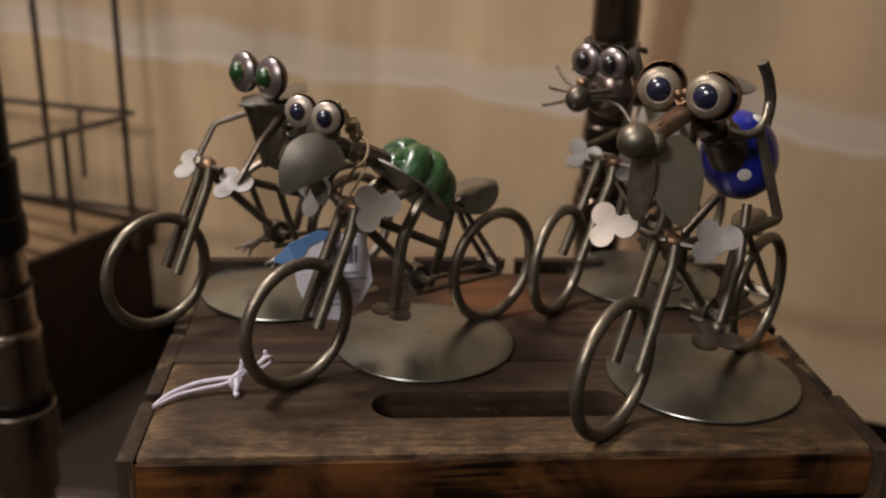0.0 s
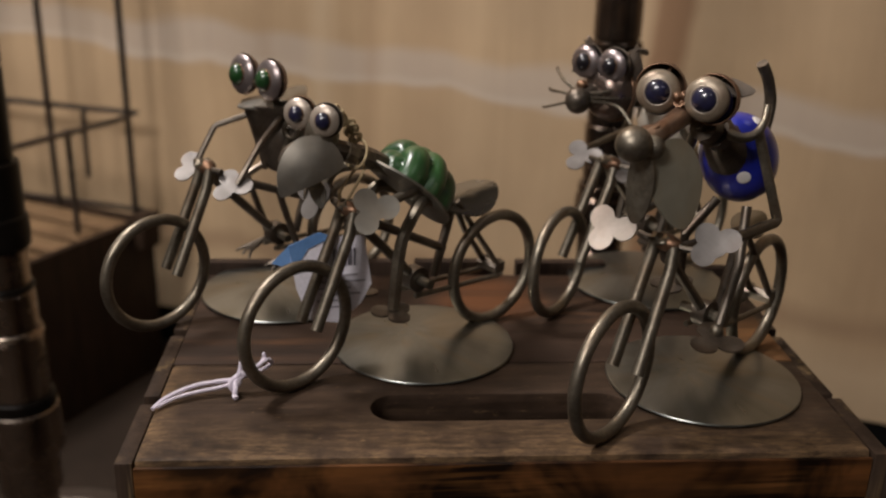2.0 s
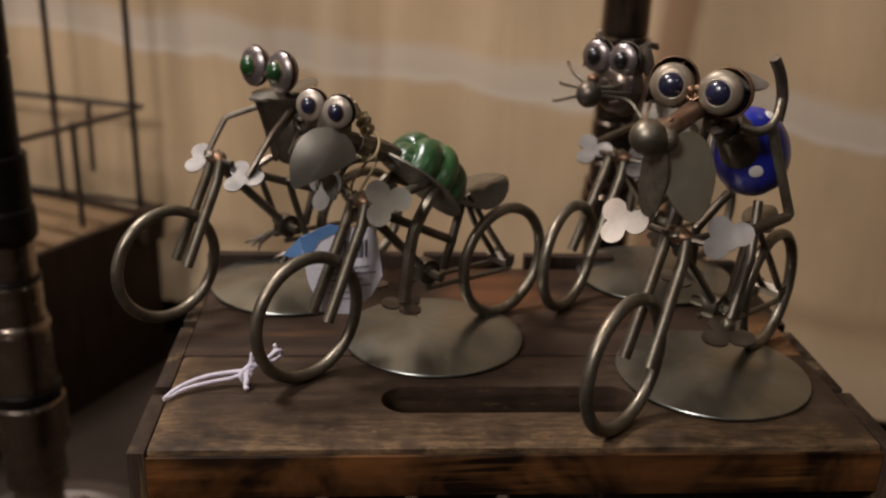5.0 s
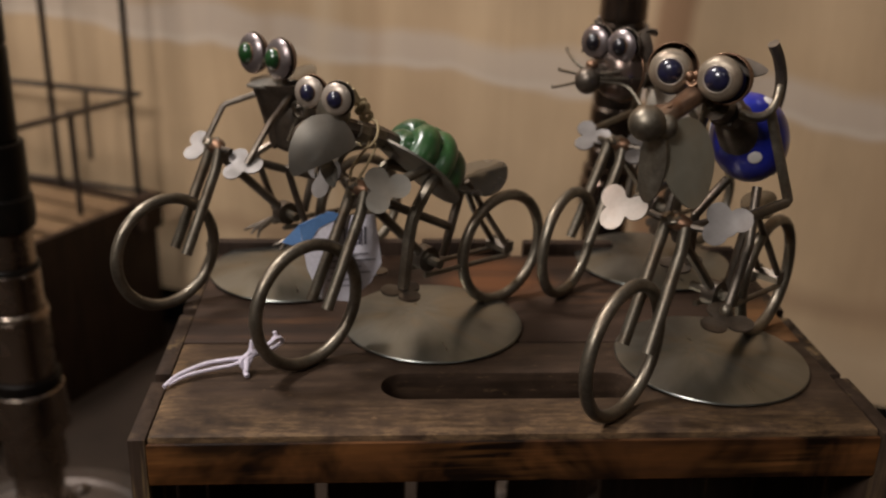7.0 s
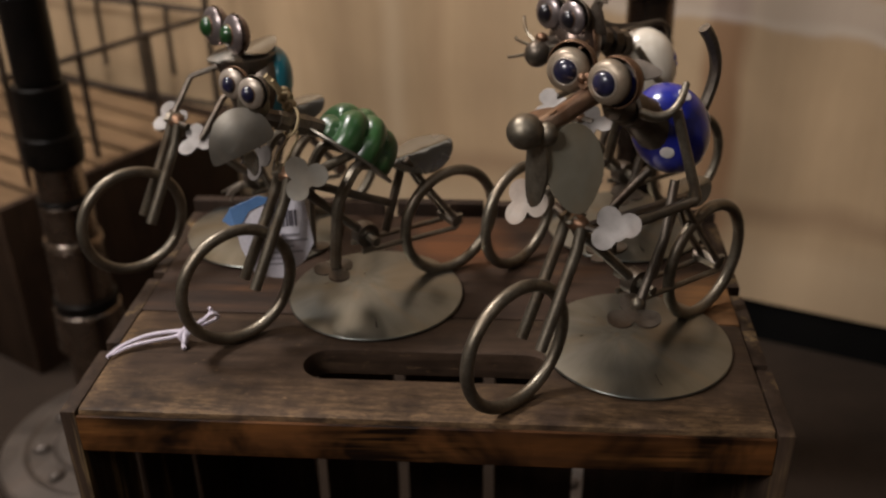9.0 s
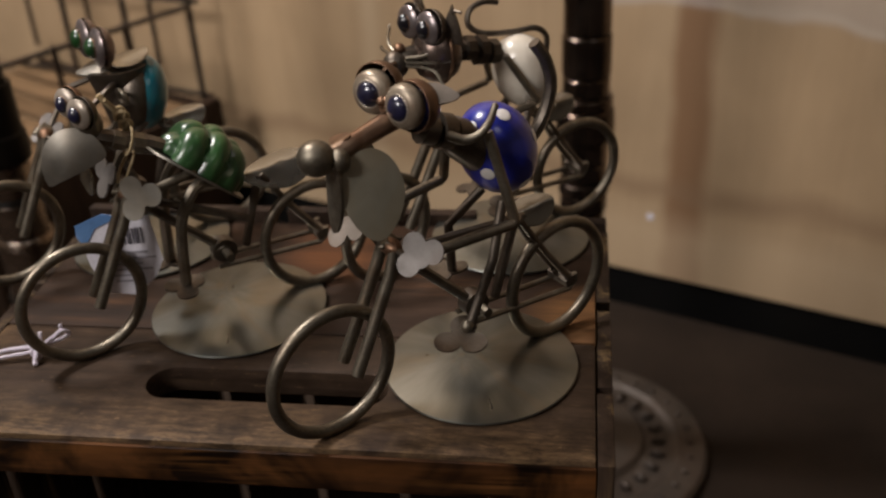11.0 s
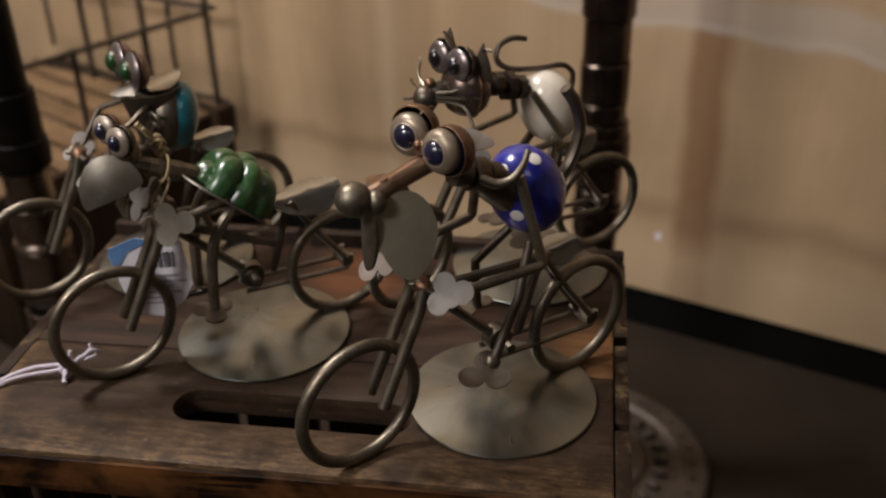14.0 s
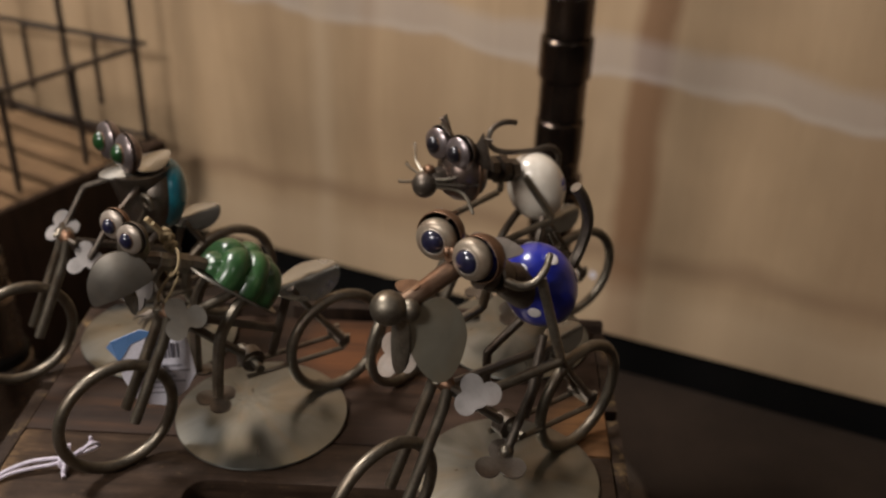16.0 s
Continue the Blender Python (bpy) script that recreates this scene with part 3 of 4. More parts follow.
# ---- posts on round bases ----
def post(x, y, name, black_from, label, wide=1.0):
    """A turned post of stacked sleeves on a round studded base, the drum's studs standing in for glints; heights in
    decimetres.
    """
    t = thing(name, pose(x * 0.1, y * 0.1, 0), label, "post", "posts on round bases")
    drum = 0.4 if black_from > 1 else 0.0
    base = Shape().lathe(([(1.22, 0.003), (1.22, 0.30), (1.30, 0.36)] if drum else []) + [(q * (wide if q > 0.5 else 1.0), h + drum) for q, h in [(1.30, 0.003), (1.34, 0.03), (1.34, 0.10), (1.30, 0.14), (1.05, 0.17), (0.98, 0.13), (0.72, 0.15), (0.66, 0.22), (0.40, 0.26), (0.36, 0.5), (0.30, 0.56), (0.30, 0.6)]], Matrix(), BASE_IRON, 64)
    b = part("base", base, t, "dusty round cast base", 30)
    # the drum base gets nine large bumps in place of glints
    for ring, count, size in ((0.84, 9, 0.09),) if drum else ((1.16 * wide, 32, 0.045), (0.84 * wide, 26, 0.08)):
        for i in range(count):
            w = 2 * math.pi * i / count
            s = Shape().ball(pose(ring * math.cos(w), ring * math.sin(w), 0.15 + drum) @ Matrix.Rotation(w, 4, "Z") @ Matrix.Diagonal((size * 1.25, size * 0.8, size * 0.9, 1)), BASE_IRON, 10, 5, 0, 90)
            part("stud_or_glint", s, b)
    z, n, rng = 0.6 + drum, 0, random.Random(int(x * 10))
    if drum:
        # polished lower sleeves, wider towards the foot, with dark rings between them
        for low, top, foot, head, mat in ((1.0, 1.45, 0.25, 0.25, POST_STEEL), (1.45, 1.93, 0.31, 0.30, POST_STEEL), (1.93, 2.42, 0.385, 0.36, POST_STEEL),
                                          (2.42, 2.56, 0.34, 0.34, POST_BLACK), (2.56, 3.20, 0.305, 0.295, POST_STEEL), (3.20, 3.28, 0.31, 0.30, POST_STEEL),
                                          (3.28, 3.68, 0.272, 0.268, POST_STEEL), (3.68, 3.74, 0.275, 0.275, POST_BLACK), (3.74, 4.10, 0.245, 0.242, POST_STEEL)):
            part("sleeve", Shape().lathe([(0.2, low), (foot - 0.012, low), (foot, low + 0.012), (head, top - 0.014), (head - 0.012, top - 0.002), (0.2, top - 0.002)], Matrix(), mat, 32), t)
        z = 4.1
    while z < 24.0:
        high = rng.choice((0.42, 0.55, 0.7, 0.85) if black_from > 1 else (0.13, 0.18, 0.26, 0.4))
        black = drum > 0 or n % 3 != 1
        fat = (0.265 if black_from > 1 else 0.235) + (0.035 if n % 4 == 3 else 0) + rng.uniform(-0.01, 0.01)
        if black and n % 3 and black_from > 1:
            high, fat = 0.85, 0.225
        s = Shape().lathe([(fat - 0.012, z), (fat, z + 0.012), (fat, z + high - 0.012), (fat - 0.012, z + high), (0.205, z + high), (0.205, z + high + 0.022)], Matrix(), POST_BLACK if drum else POST_DARK, 28)
        part("sleeve", s, t, "worn black sleeve" if black else "")
        z += high + 0.022
        n += 1
    part("collar", Shape().lathe([(0.25, 4.10), (0.29, 4.13), (0.30, 4.25), (0.29, 4.42), (0.25, 4.46)], Matrix(), POST_BLACK if black_from > 1 else POST_DARK, 32), t)


post(-2.42, 4.97, "display_post", 4.1, "tall steel post with black upper sleeves on drum base")
post(3.54, 5.69, "display_post", 0.6, "tall dark ringed post on a round studded base", 1.16)


# ---- the second crate and the wire grid on it ----
def side_crate():
    """Stands against the plywood wall, turned with it."""
    m = pose(-0.226, 1.054, 0, 0, 0, 60.5 - 90)
    c = thing("slatted_crate", m, "old brown crate with slatted honey-coloured top", "crate")
    h = (TOP * 10 - 2.3)
    part("side_panel", Shape().box((-0.12, -4.2, 0.003), (0.0, 0.0, h), OLD_CRATE, 0.02), c)
    part("front_panel", Shape().box((-4.8, -4.2, 0.003), (-0.12, -4.08, h - 0.05), OLD_CRATE, 0.02), c)
    part("far_panel", Shape().box((-4.8, -0.12, 0.003), (-0.12, 0.0, h - 0.05), OLD_CRATE, 0.02), c)
    for i in range(7):
        y = -4.03 + i * 0.56
        part("top_slat", Shape().box((-4.75, y, h - 0.16), (-0.13, y + 0.44, h - 0.08), OLD_SLAT, 0.012), c)
    part("corner_block", Shape().box((-0.02, -0.42, h - 0.42), (0.18, -0.05, h + 0.12), OLD_CRATE, 0.02), c)


side_crate()


def grid_rack():
    """A wire display grid: uprights, a double rail and short hanging prongs."""
    m = pose(-0.257, 1.082, 0, 0, 0, -21.3)
    t = thing("wire_grid_rack", m, "dark wire display grid standing on the slatted crate", "rack")
    base, rail, high = TOP * 10 - 2.38, TOP * 10 - 0.78, TOP * 10 + 6.0
    for x in (0.0, -1.42, -2.84):
        part("upright_wire", Shape().tube([(x, 0, base), (x, 0, high)], 0.05, WIRE), t)
    for z in (rail, rail + 3.0, base + 0.06):
        part("cross_wire", Shape().tube([(-4.4, 0.07, z), (0.12, 0.07, z)], 0.045, WIRE), t)
    a = radians(-90 + 21.3 - 29.5)
    dx, dy = math.cos(a), math.sin(a)
    part("arm_wire", Shape().tube([(0.03, -0.02, rail - 0.05), (3.6 * dx, 3.6 * dy, rail - 0.05)], 0.045, WIRE), t)
    for k in (1.2, 2.4, 3.55):
        part("upright_wire", Shape().tube([(k * dx, k * dy, base + 0.05), (k * dx, k * dy, rail + (6.0 if k > 3 else 0.0))], 0.045, WIRE), t)
    for x in (0.0, -1.42, -2.84):
        hook = curved([Vector(p) for p in ((x, -0.06, rail + 0.03), (x - 0.5, -0.10, rail + 0.04), (x - 0.66, -0.12, rail + 0.02), (x - 0.70, -0.12, rail - 0.1), (x - 0.71, -0.12, rail - 1.05))], 4)
        part("prong", Shape().tube(hook, 0.04, WIRE), t)


grid_rack()


# ---- the bicycles ----
def bicycle(name, x, y, turn, label, top_rear, disc_y=-0.02, seat=1.0, front=(0, 0, 0), rear=(1.44, 0, 0), R=0.33):
    """A rod-steel bicycle welded on an oval plate. Local x runs from the front wheel back, y to the rider's right, in decimetres."""
    t = thing(name, at_top(x, y, turn), label, "figurine", "bicycle figurines on the crate")
    dome = [(0.525, 0.012), (0.534, 0.014), (0.536, 0.020), (0.532, 0.0265)] + [(0.52 * q, 0.068 - 0.145 * (0.52 * q) ** 2) for q in (0.97, 0.9, 0.8, 0.7, 0.6, 0.5, 0.4, 0.3, 0.2, 0.1, 0.02)]
    part("base_plate", Shape().lathe(dome, pose(0.885, disc_y, 0.0), DISC, 72), t, "round grey-green steel plate")
    r = 0.034
    fx, fy, fa = front[0], front[1], radians(front[2])
    rx, ry, ra = rear[0], rear[1], radians(rear[2])
    part("front_wheel", Shape().ring((fx, fy, R + r), R, r, ROD, (-math.sin(fa), math.cos(fa), 0), 64, 0.006), t, "bent round steel rod")
    part("rear_wheel", Shape().ring((rx, ry, R + r + 0.004), R, r, ROD, (-math.sin(ra), math.cos(ra), 0), 64, 0.006), t, "bent round steel rod")
    part("weld", Shape().tube([(1.30, ry, 0.008), (1.305, ry, 0.075)], [0.05, 0.025], ROD, n=10), t)
    fork = part("fork", Shape().tube([(0.37, 0.0, 0.95), (0.43, 0, 0.84)], 0.034, DARK_ROD).ball(pose(0.375, -0.02, 0.945) @ Matrix.Diagonal((0.05, 0.085, 0.045, 1)), COPPERY, 14, 8), t)
    rng = random.Random(int(x * 100))
    for cx, cy, cz, spread in ((0.37, 0.0, 0.96, 0.06), (1.15, 0.0, 0.81, 0.03), (0.86, 0.0, 0.44, 0.05), (1.32, 0.0, 0.03, 0.03)):
        w = rng.uniform(0, 6.28)
        beads = Shape().ball(pose(cx, cy, cz) @ Matrix.Diagonal((spread * 1.1, spread * 1.2, 0.032, 1)), ROD, 26, 14, -90, 90, lambda la, lo: 0.9 + 0.2 * math.sin(5 * lo + w) * math.cos(3 * la) + 0.1 * math.sin(9 * lo - w + 4 * la) * math.cos(la))
        part("weld_bead", beads, t)
    for s in (-1, 1):
        part("fork_leg", Shape().tube([(0.37, fy * 0.3 + 0.055 * s, 0.94), (0.33, fy * 0.4 + 0.066 * s, 0.83), (0.08, fy + 0.074 * s, 0.35)], 0.032, ROD, n=10), fork)
    part("handlebar", Shape().tube([(0.40, -0.16, 0.94), (0.38, -0.10, 0.942), (0.36, 0, 0.95), (0.38, 0.10, 0.942), (0.40, 0.16, 0.94)], 0.02, DARK_ROD, smooth=4), t)
    frame_ = part("frame", Shape().tube([(0.43, 0, 0.86), (0.84, 0, 0.44)], 0.028, DARK_ROD), t)
    part("top_tube", Shape().tube([(0.44, 0, 0.88), top_rear], 0.026, DARK_ROD), frame_)
    part("seat_tube", Shape().tube([(1.0, 0, 0.40), (1.14, 0, 0.83)], 0.027, DARK_ROD), frame_)
    for s in (-1, 1):
        part("seat_stay", Shape().tube([(1.15, 0.02 * s, 0.84), (1.30, 0.06 * s, 0.60), (1.48, 0.065 * s, 0.36)], 0.02, DARK_ROD), frame_)
        part("chain_stay", Shape().tube([(0.80, 0.07 * s, 0.345), (1.46, 0.075 * s, 0.315), (1.50, 0.07 * s, 0.35), (1.50, 0.07 * s, 0.40)], 0.017, ROD, n=7), frame_)
    part("axle", Shape().tube([(1.47, -0.085, 0.36), (1.47, 0.085, 0.36)], 0.042, DARK_ROD, n=6), t)
    part("chain_wheel", Shape().tube([(0.86, -0.04, 0.42), (0.86, 0.04, 0.42)], 0.075, DARK_ROD, n=20).tube([(0.86, -0.14, 0.42), (0.86, 0.14, 0.42)], 0.028, ROD, n=8), t)
    part("seat", Shape().plate(oval(0.20 * seat, 0.135 * seat, 32, 0.25), 0.012, pose(1.29 - 0.1 * (1 - seat), 0, 0.872, -30, 6, 180), SHEET, lambda px, py: -0.55 * math.sqrt(py * py + 0.0006)), t, "folded leaf-cut steel sheet")
    return t


def eye(s, at, ahead, r, glass, pupil=0.5, oval_up=1.0, lid=True, back=DARK_ROD, deep=0.7, cup=EYE_STEEL):
    """A pressed cup with a rolled rim, a glass half-marble and a dark hood behind."""
    m = facing(at, ahead)
    prof = [(r * 0.25, -r * 0.92 * deep), (r * 0.62, -r * 0.78 * deep), (r * 0.88, -r * 0.48 * deep), (r * 0.99, -r * 0.15 * deep), (r * 1.0, 0.0), (r * 0.94, r * 0.08), (r * 0.74, r * 0.20), (r * pupil * 0.98, r * 0.27)]
    s.lathe(prof, m, cup, 32)
    s.ball(m @ pose(0, 0, r * 0.22) @ Matrix.Diagonal((r * pupil, r * pupil * oval_up, r * pupil * 0.9, 1)), glass, 22, 9, 0, 90)
    s.ring(m @ Vector((0, 0, r * 0.26)), r * pupil * 1.03, r * 0.045, COPPERY, m.to_3x3() @ Vector((0, 0, 1)), 26)
    if lid:
        s.ball(m @ pose(r * 0.04, r * 0.04, -r * 0.30) @ Matrix.Diagonal((r * 1.07, r * 1.08, r * 0.85, 1)), back, 26, 8, -90, 2)
        s.ring(m @ Vector((r * 0.04, r * 0.04, -r * 0.29)), r * 1.07, r * 0.035, back, m.to_3x3() @ Vector((0, 0, 1)), 30)


def hooded_eye(s, at, ahead, r, dx=0.02, dy=0.02):
    """A pale barrel collar with a glass pupil, a blue ceramic ball behind it and a copper-toned half hood over both."""
    m = facing(at, ahead)
    z = m.to_3x3() @ Vector((0, 0, 1))
    s.ball(m @ pose(dx * r, dy * r, -0.62 * r) @ Matrix.Diagonal((1.14 * r, 1.14 * r, 0.95 * r, 1)), COPPERY, 34, 12, -90, 16)
    s.ring(m @ Vector((dx * r, dy * r, -0.36 * r)), 1.095 * r, 0.035 * r, COPPERY, z, 36)
    s.ball(m @ pose(dx * 0.4 * r, -0.16 * r, -0.66 * r) @ Matrix.Diagonal((0.96 * r, 0.96 * r, 0.66 * r, 1)), SHADED_BLUE, 28, 16)
    s.lathe([(0.90 * r, -0.52 * r), (0.97 * r, -0.44 * r), (1.0 * r, -0.24 * r), (0.98 * r, -0.06 * r), (0.90 * r, 0.08 * r), (0.76 * r, 0.18 * r), (0.58 * r, 0.23 * r)], m, EYE_COLLAR, 36)
    s.ball(m @ pose(0, 0, 0.16 * r) @ Matrix.Diagonal((0.57 * r, 0.57 * r, 0.40 * r, 1)), MARBLE_BLUE, 24, 10, 0, 90)
    s.ring(m @ Vector((0, 0, 0.22 * r)), 0.595 * r, 0.045 * r, EYE_STEEL, z, 30)


def paw(s, at, ahead, angles, mat, d=0.085, r=0.062, curl=0.5):
    """A clover of thin sheet, slightly dished, with the weld bead that holds it."""
    m = facing(at, ahead)
    s.plate(clover(angles, d * 0.88, r * 1.04), 0.011, m, mat, lambda a, b: curl * (a * a + b * b))
    s.ball(m @ pose(0, 0, -0.016) @ Matrix.Diagonal((0.028, 0.028, 0.016, 1)), ROD, 12, 8)


def hand(s, at, ahead, r, mat, turn=0.5, count=3):
    s.plate(lobes(r, count, 48, turn), 0.012, facing(at, ahead), mat)


def leg_pair(s, hip, knee, foot, r, mat, foot_mat, count=3, size=0.13):
    for k in (-1, 1):
        s.tube([(hip[0], hip[1] * k, hip[2]), (knee[0], knee[1] * k, knee[2]), (foot[0], foot[1] * k, foot[2])], r, mat, smooth=5)
        hand(s, (foot[0] - 0.04, foot[1] * k, foot[2] - 0.02), (-0.15, 0.1 * k, 1), size, foot_mat, 0.3, count)


def dog():
    t = bicycle("bicycle_figurine", 2.28, 0.19, 40.3, "rod-steel bicycle ridden by a metal dog with blue dotted ceramic body", (1.20, 0, 0.83), -0.02, 0.7, (-0.017, -0.045, 5.1), (1.416, -0.017, 5.9), 0.336)
    s = Shape()
    s.ball(pose(0.055, 0.01, 1.49) @ Matrix.Diagonal((0.088, 0.086, 0.085, 1)), ROD, 28, 16)
    s.ball(pose(0.148, -0.035, 1.468) @ Matrix.Diagonal((0.05, 0.055, 0.058, 1)), ROD, 20, 12)
    # rounded snout bar and cheek flaps
    s.tube([(0.12, 0.01, 1.478), (0.26, 0.01, 1.515), (0.40, 0.02, 1.55), (0.54, 0.03, 1.58)], [0.044, 0.056], SNOUT, n=14, smooth=3)
    s.plate(oval(0.085, 0.05, 22, 0.2), 0.012, facing((0.215, 0.07, 1.525), (-0.3, 0.3, 0.9), (-1, 0, 0)), COPPERY, lambda a, b: -2 * b * b)
    for k in (-1, 1):
        s.plate([(a * (1 - 0.25 * (b < 0) * (-b / 0.215)), b) for a, b in oval(0.15, 0.215, 34)], 0.014, facing((0.265, 0.10 * k - 0.01, 1.29), (-0.38, k, 0.34)), CHEEK_SHEET, lambda a, b: -0.6 * a * a)
    s.plate(oval(0.075, 0.19, 26), 0.014, facing((0.11, 0.0, 1.29), (-1, 0, 0.05)), ROD, lambda a, b: -2.5 * a * a)
    hooded_eye(s, (0.440, 0.163, 1.66), (-0.88, -0.46, 0.10), 0.108, 0.05, 0.16)
    hooded_eye(s, (0.452, -0.094, 1.663), (-0.965, -0.24, 0.10), 0.108, 0.20, 0.0)
    for p, r in (((0.43, 0.045, 1.655), 0.026), ((0.44, 0.015, 1.665), 0.024), ((0.45, 0.03, 1.63), 0.028)):
        s.ball(pose(*p) @ Matrix.Diagonal((r, r, r, 1)), COPPERY, 14, 8)
    s.tube([(0.43, 0.03, 1.64), (0.58, 0.03, 1.54)], 0.034, COPPERY)
    # ears
    s.plate(oval(0.08, 0.055, 26, 0.3), 0.012, facing((0.60, -0.16, 1.715), (-0.2, -0.62, 0.75), (0.45, 0.3, 1)), PALE_SHEET, lambda a, b: -2 * b * b)
    s.plate(oval(0.095, 0.062, 26, 0.3), 0.012, facing((0.56, 0.23, 1.71), (-0.25, 0.75, 0.75), (-1, 0, 0)), COPPERY, lambda a, b: -2 * b * b)
    # neck: stacked nuts
    for i, (x, z, r) in enumerate(((0.62, 1.49, 0.075), (0.71, 1.455, 0.09), (0.80, 1.42, 0.075))):
        s.tube([(x - 0.035, -0.02, z + 0.014), (x + 0.035, -0.02, z - 0.014)], r, DARK_ROD, n=10)
    s.tube([(0.55, -0.01, 1.53), (0.9, 0.0, 1.36)], 0.04, ROD)
    s.tube([(0.74, -0.015, 1.42), (0.83, 0.0, 1.36), (0.92, 0.01, 1.31)], [0.07, 0.125], DARK_ROD, n=22, smooth=3)
    body = pose(1.055, 0.025, 1.257, 0, -22, 0)
    s.ball(body @ Matrix.Diagonal((0.198, 0.208, 0.255, 1)), BLUE_GLAZE, 40, 24)
    for d in ((-0.05, -0.48, 0.88), (-0.77, -0.62, -0.30), (-0.80, -0.15, 0.60), (0.70, -0.60, 0.35), (0.15, 0.55, 0.8), (-0.5, 0.8, 0.1), (0.75, 0.4, 0.2), (0.2, -0.75, -0.62)):
        d = body.to_3x3().inverted() @ Vector(d)
        n = Vector(d).normalized()
        p = Vector((n.x * 0.198, n.y * 0.208, n.z * 0.255))
        g = Vector((n.x / 0.198, n.y / 0.208, n.z / 0.255)).normalized()
        w = body @ p
        s.ball(facing(w, body.to_3x3() @ g) @ Matrix.Diagonal((0.037, 0.037, 0.005, 1)), DOT_WHITE, 18, 4, 0, 90)
    s.tube([(1.24, 0.06, 1.18), (1.38, 0.08, 1.30), (1.45, 0.09, 1.47), (1.43, 0.11, 1.61), (1.37, 0.13, 1.71)], 0.034, DARK_ROD, smooth=5)
    # arms: a pale shoulder horn, then a bent rod to the handlebar
    s.tube([(0.69, -0.09, 1.465), (0.74, -0.15, 1.445), (0.80, -0.19, 1.465), (0.86, -0.195, 1.52), (0.905, -0.178, 1.58)], [0.028, 0.017], ROD, smooth=5, n=12)
    s.ball(pose(0.905, -0.178, 1.58) @ Matrix.Diagonal((0.018, 0.018, 0.018, 1)), ROD, 12, 8)
    s.tube([(0.865, -0.17, 1.46), (0.917, -0.302, 1.04), (0.918, -0.308, 1.022), (0.90, -0.308, 1.010), (0.55, -0.265, 0.985), (0.435, -0.255, 0.98)], 0.027, ROD, n=12)
    s.tube([(0.86, 0.18, 1.42), (0.90, 0.30, 1.04), (0.88, 0.30, 1.025), (0.42, 0.27, 0.98)], 0.027, ROD, n=10)
    paw(s, (0.295, 0.262, 0.968), (-0.82, -0.12, 0.56), (5, 148, 245), PALE_SHEET, 0.086, 0.062)
    paw(s, (0.395, -0.275, 0.99), (-0.74, -0.42, 0.52), (31, 130, 221), HAND_STEEL, 0.077, 0.057)
    s.tube([(1.0, -0.09, 1.02), (0.89, -0.15, 0.74), (0.73, -0.165, 0.42), (0.70, -0.165, 0.38)], 0.026, DARK_ROD, n=10)
    paw(s, (0.65, -0.20, 0.385), (-0.15, -0.12, 1), (100, 220, 340), DARK_ROD, 0.09, 0.068)
    s.tube([(1.0, 0.09, 1.02), (0.82, 0.15, 0.84), (0.84, 0.165, 0.55)], 0.026, DARK_ROD, n=10)
    paw(s, (0.82, 0.20, 0.53), (-0.15, 0.12, 1), (100, 220, 340), DARK_ROD, 0.075, 0.058)
    s.ball(pose(0.705, -0.17, 0.415) @ Matrix.Diagonal((0.038, 0.038, 0.038, 1)), ROD, 12, 8)
    part("dog_figure", s, t, "steel dog with blue white-dotted ceramic body")


dog()


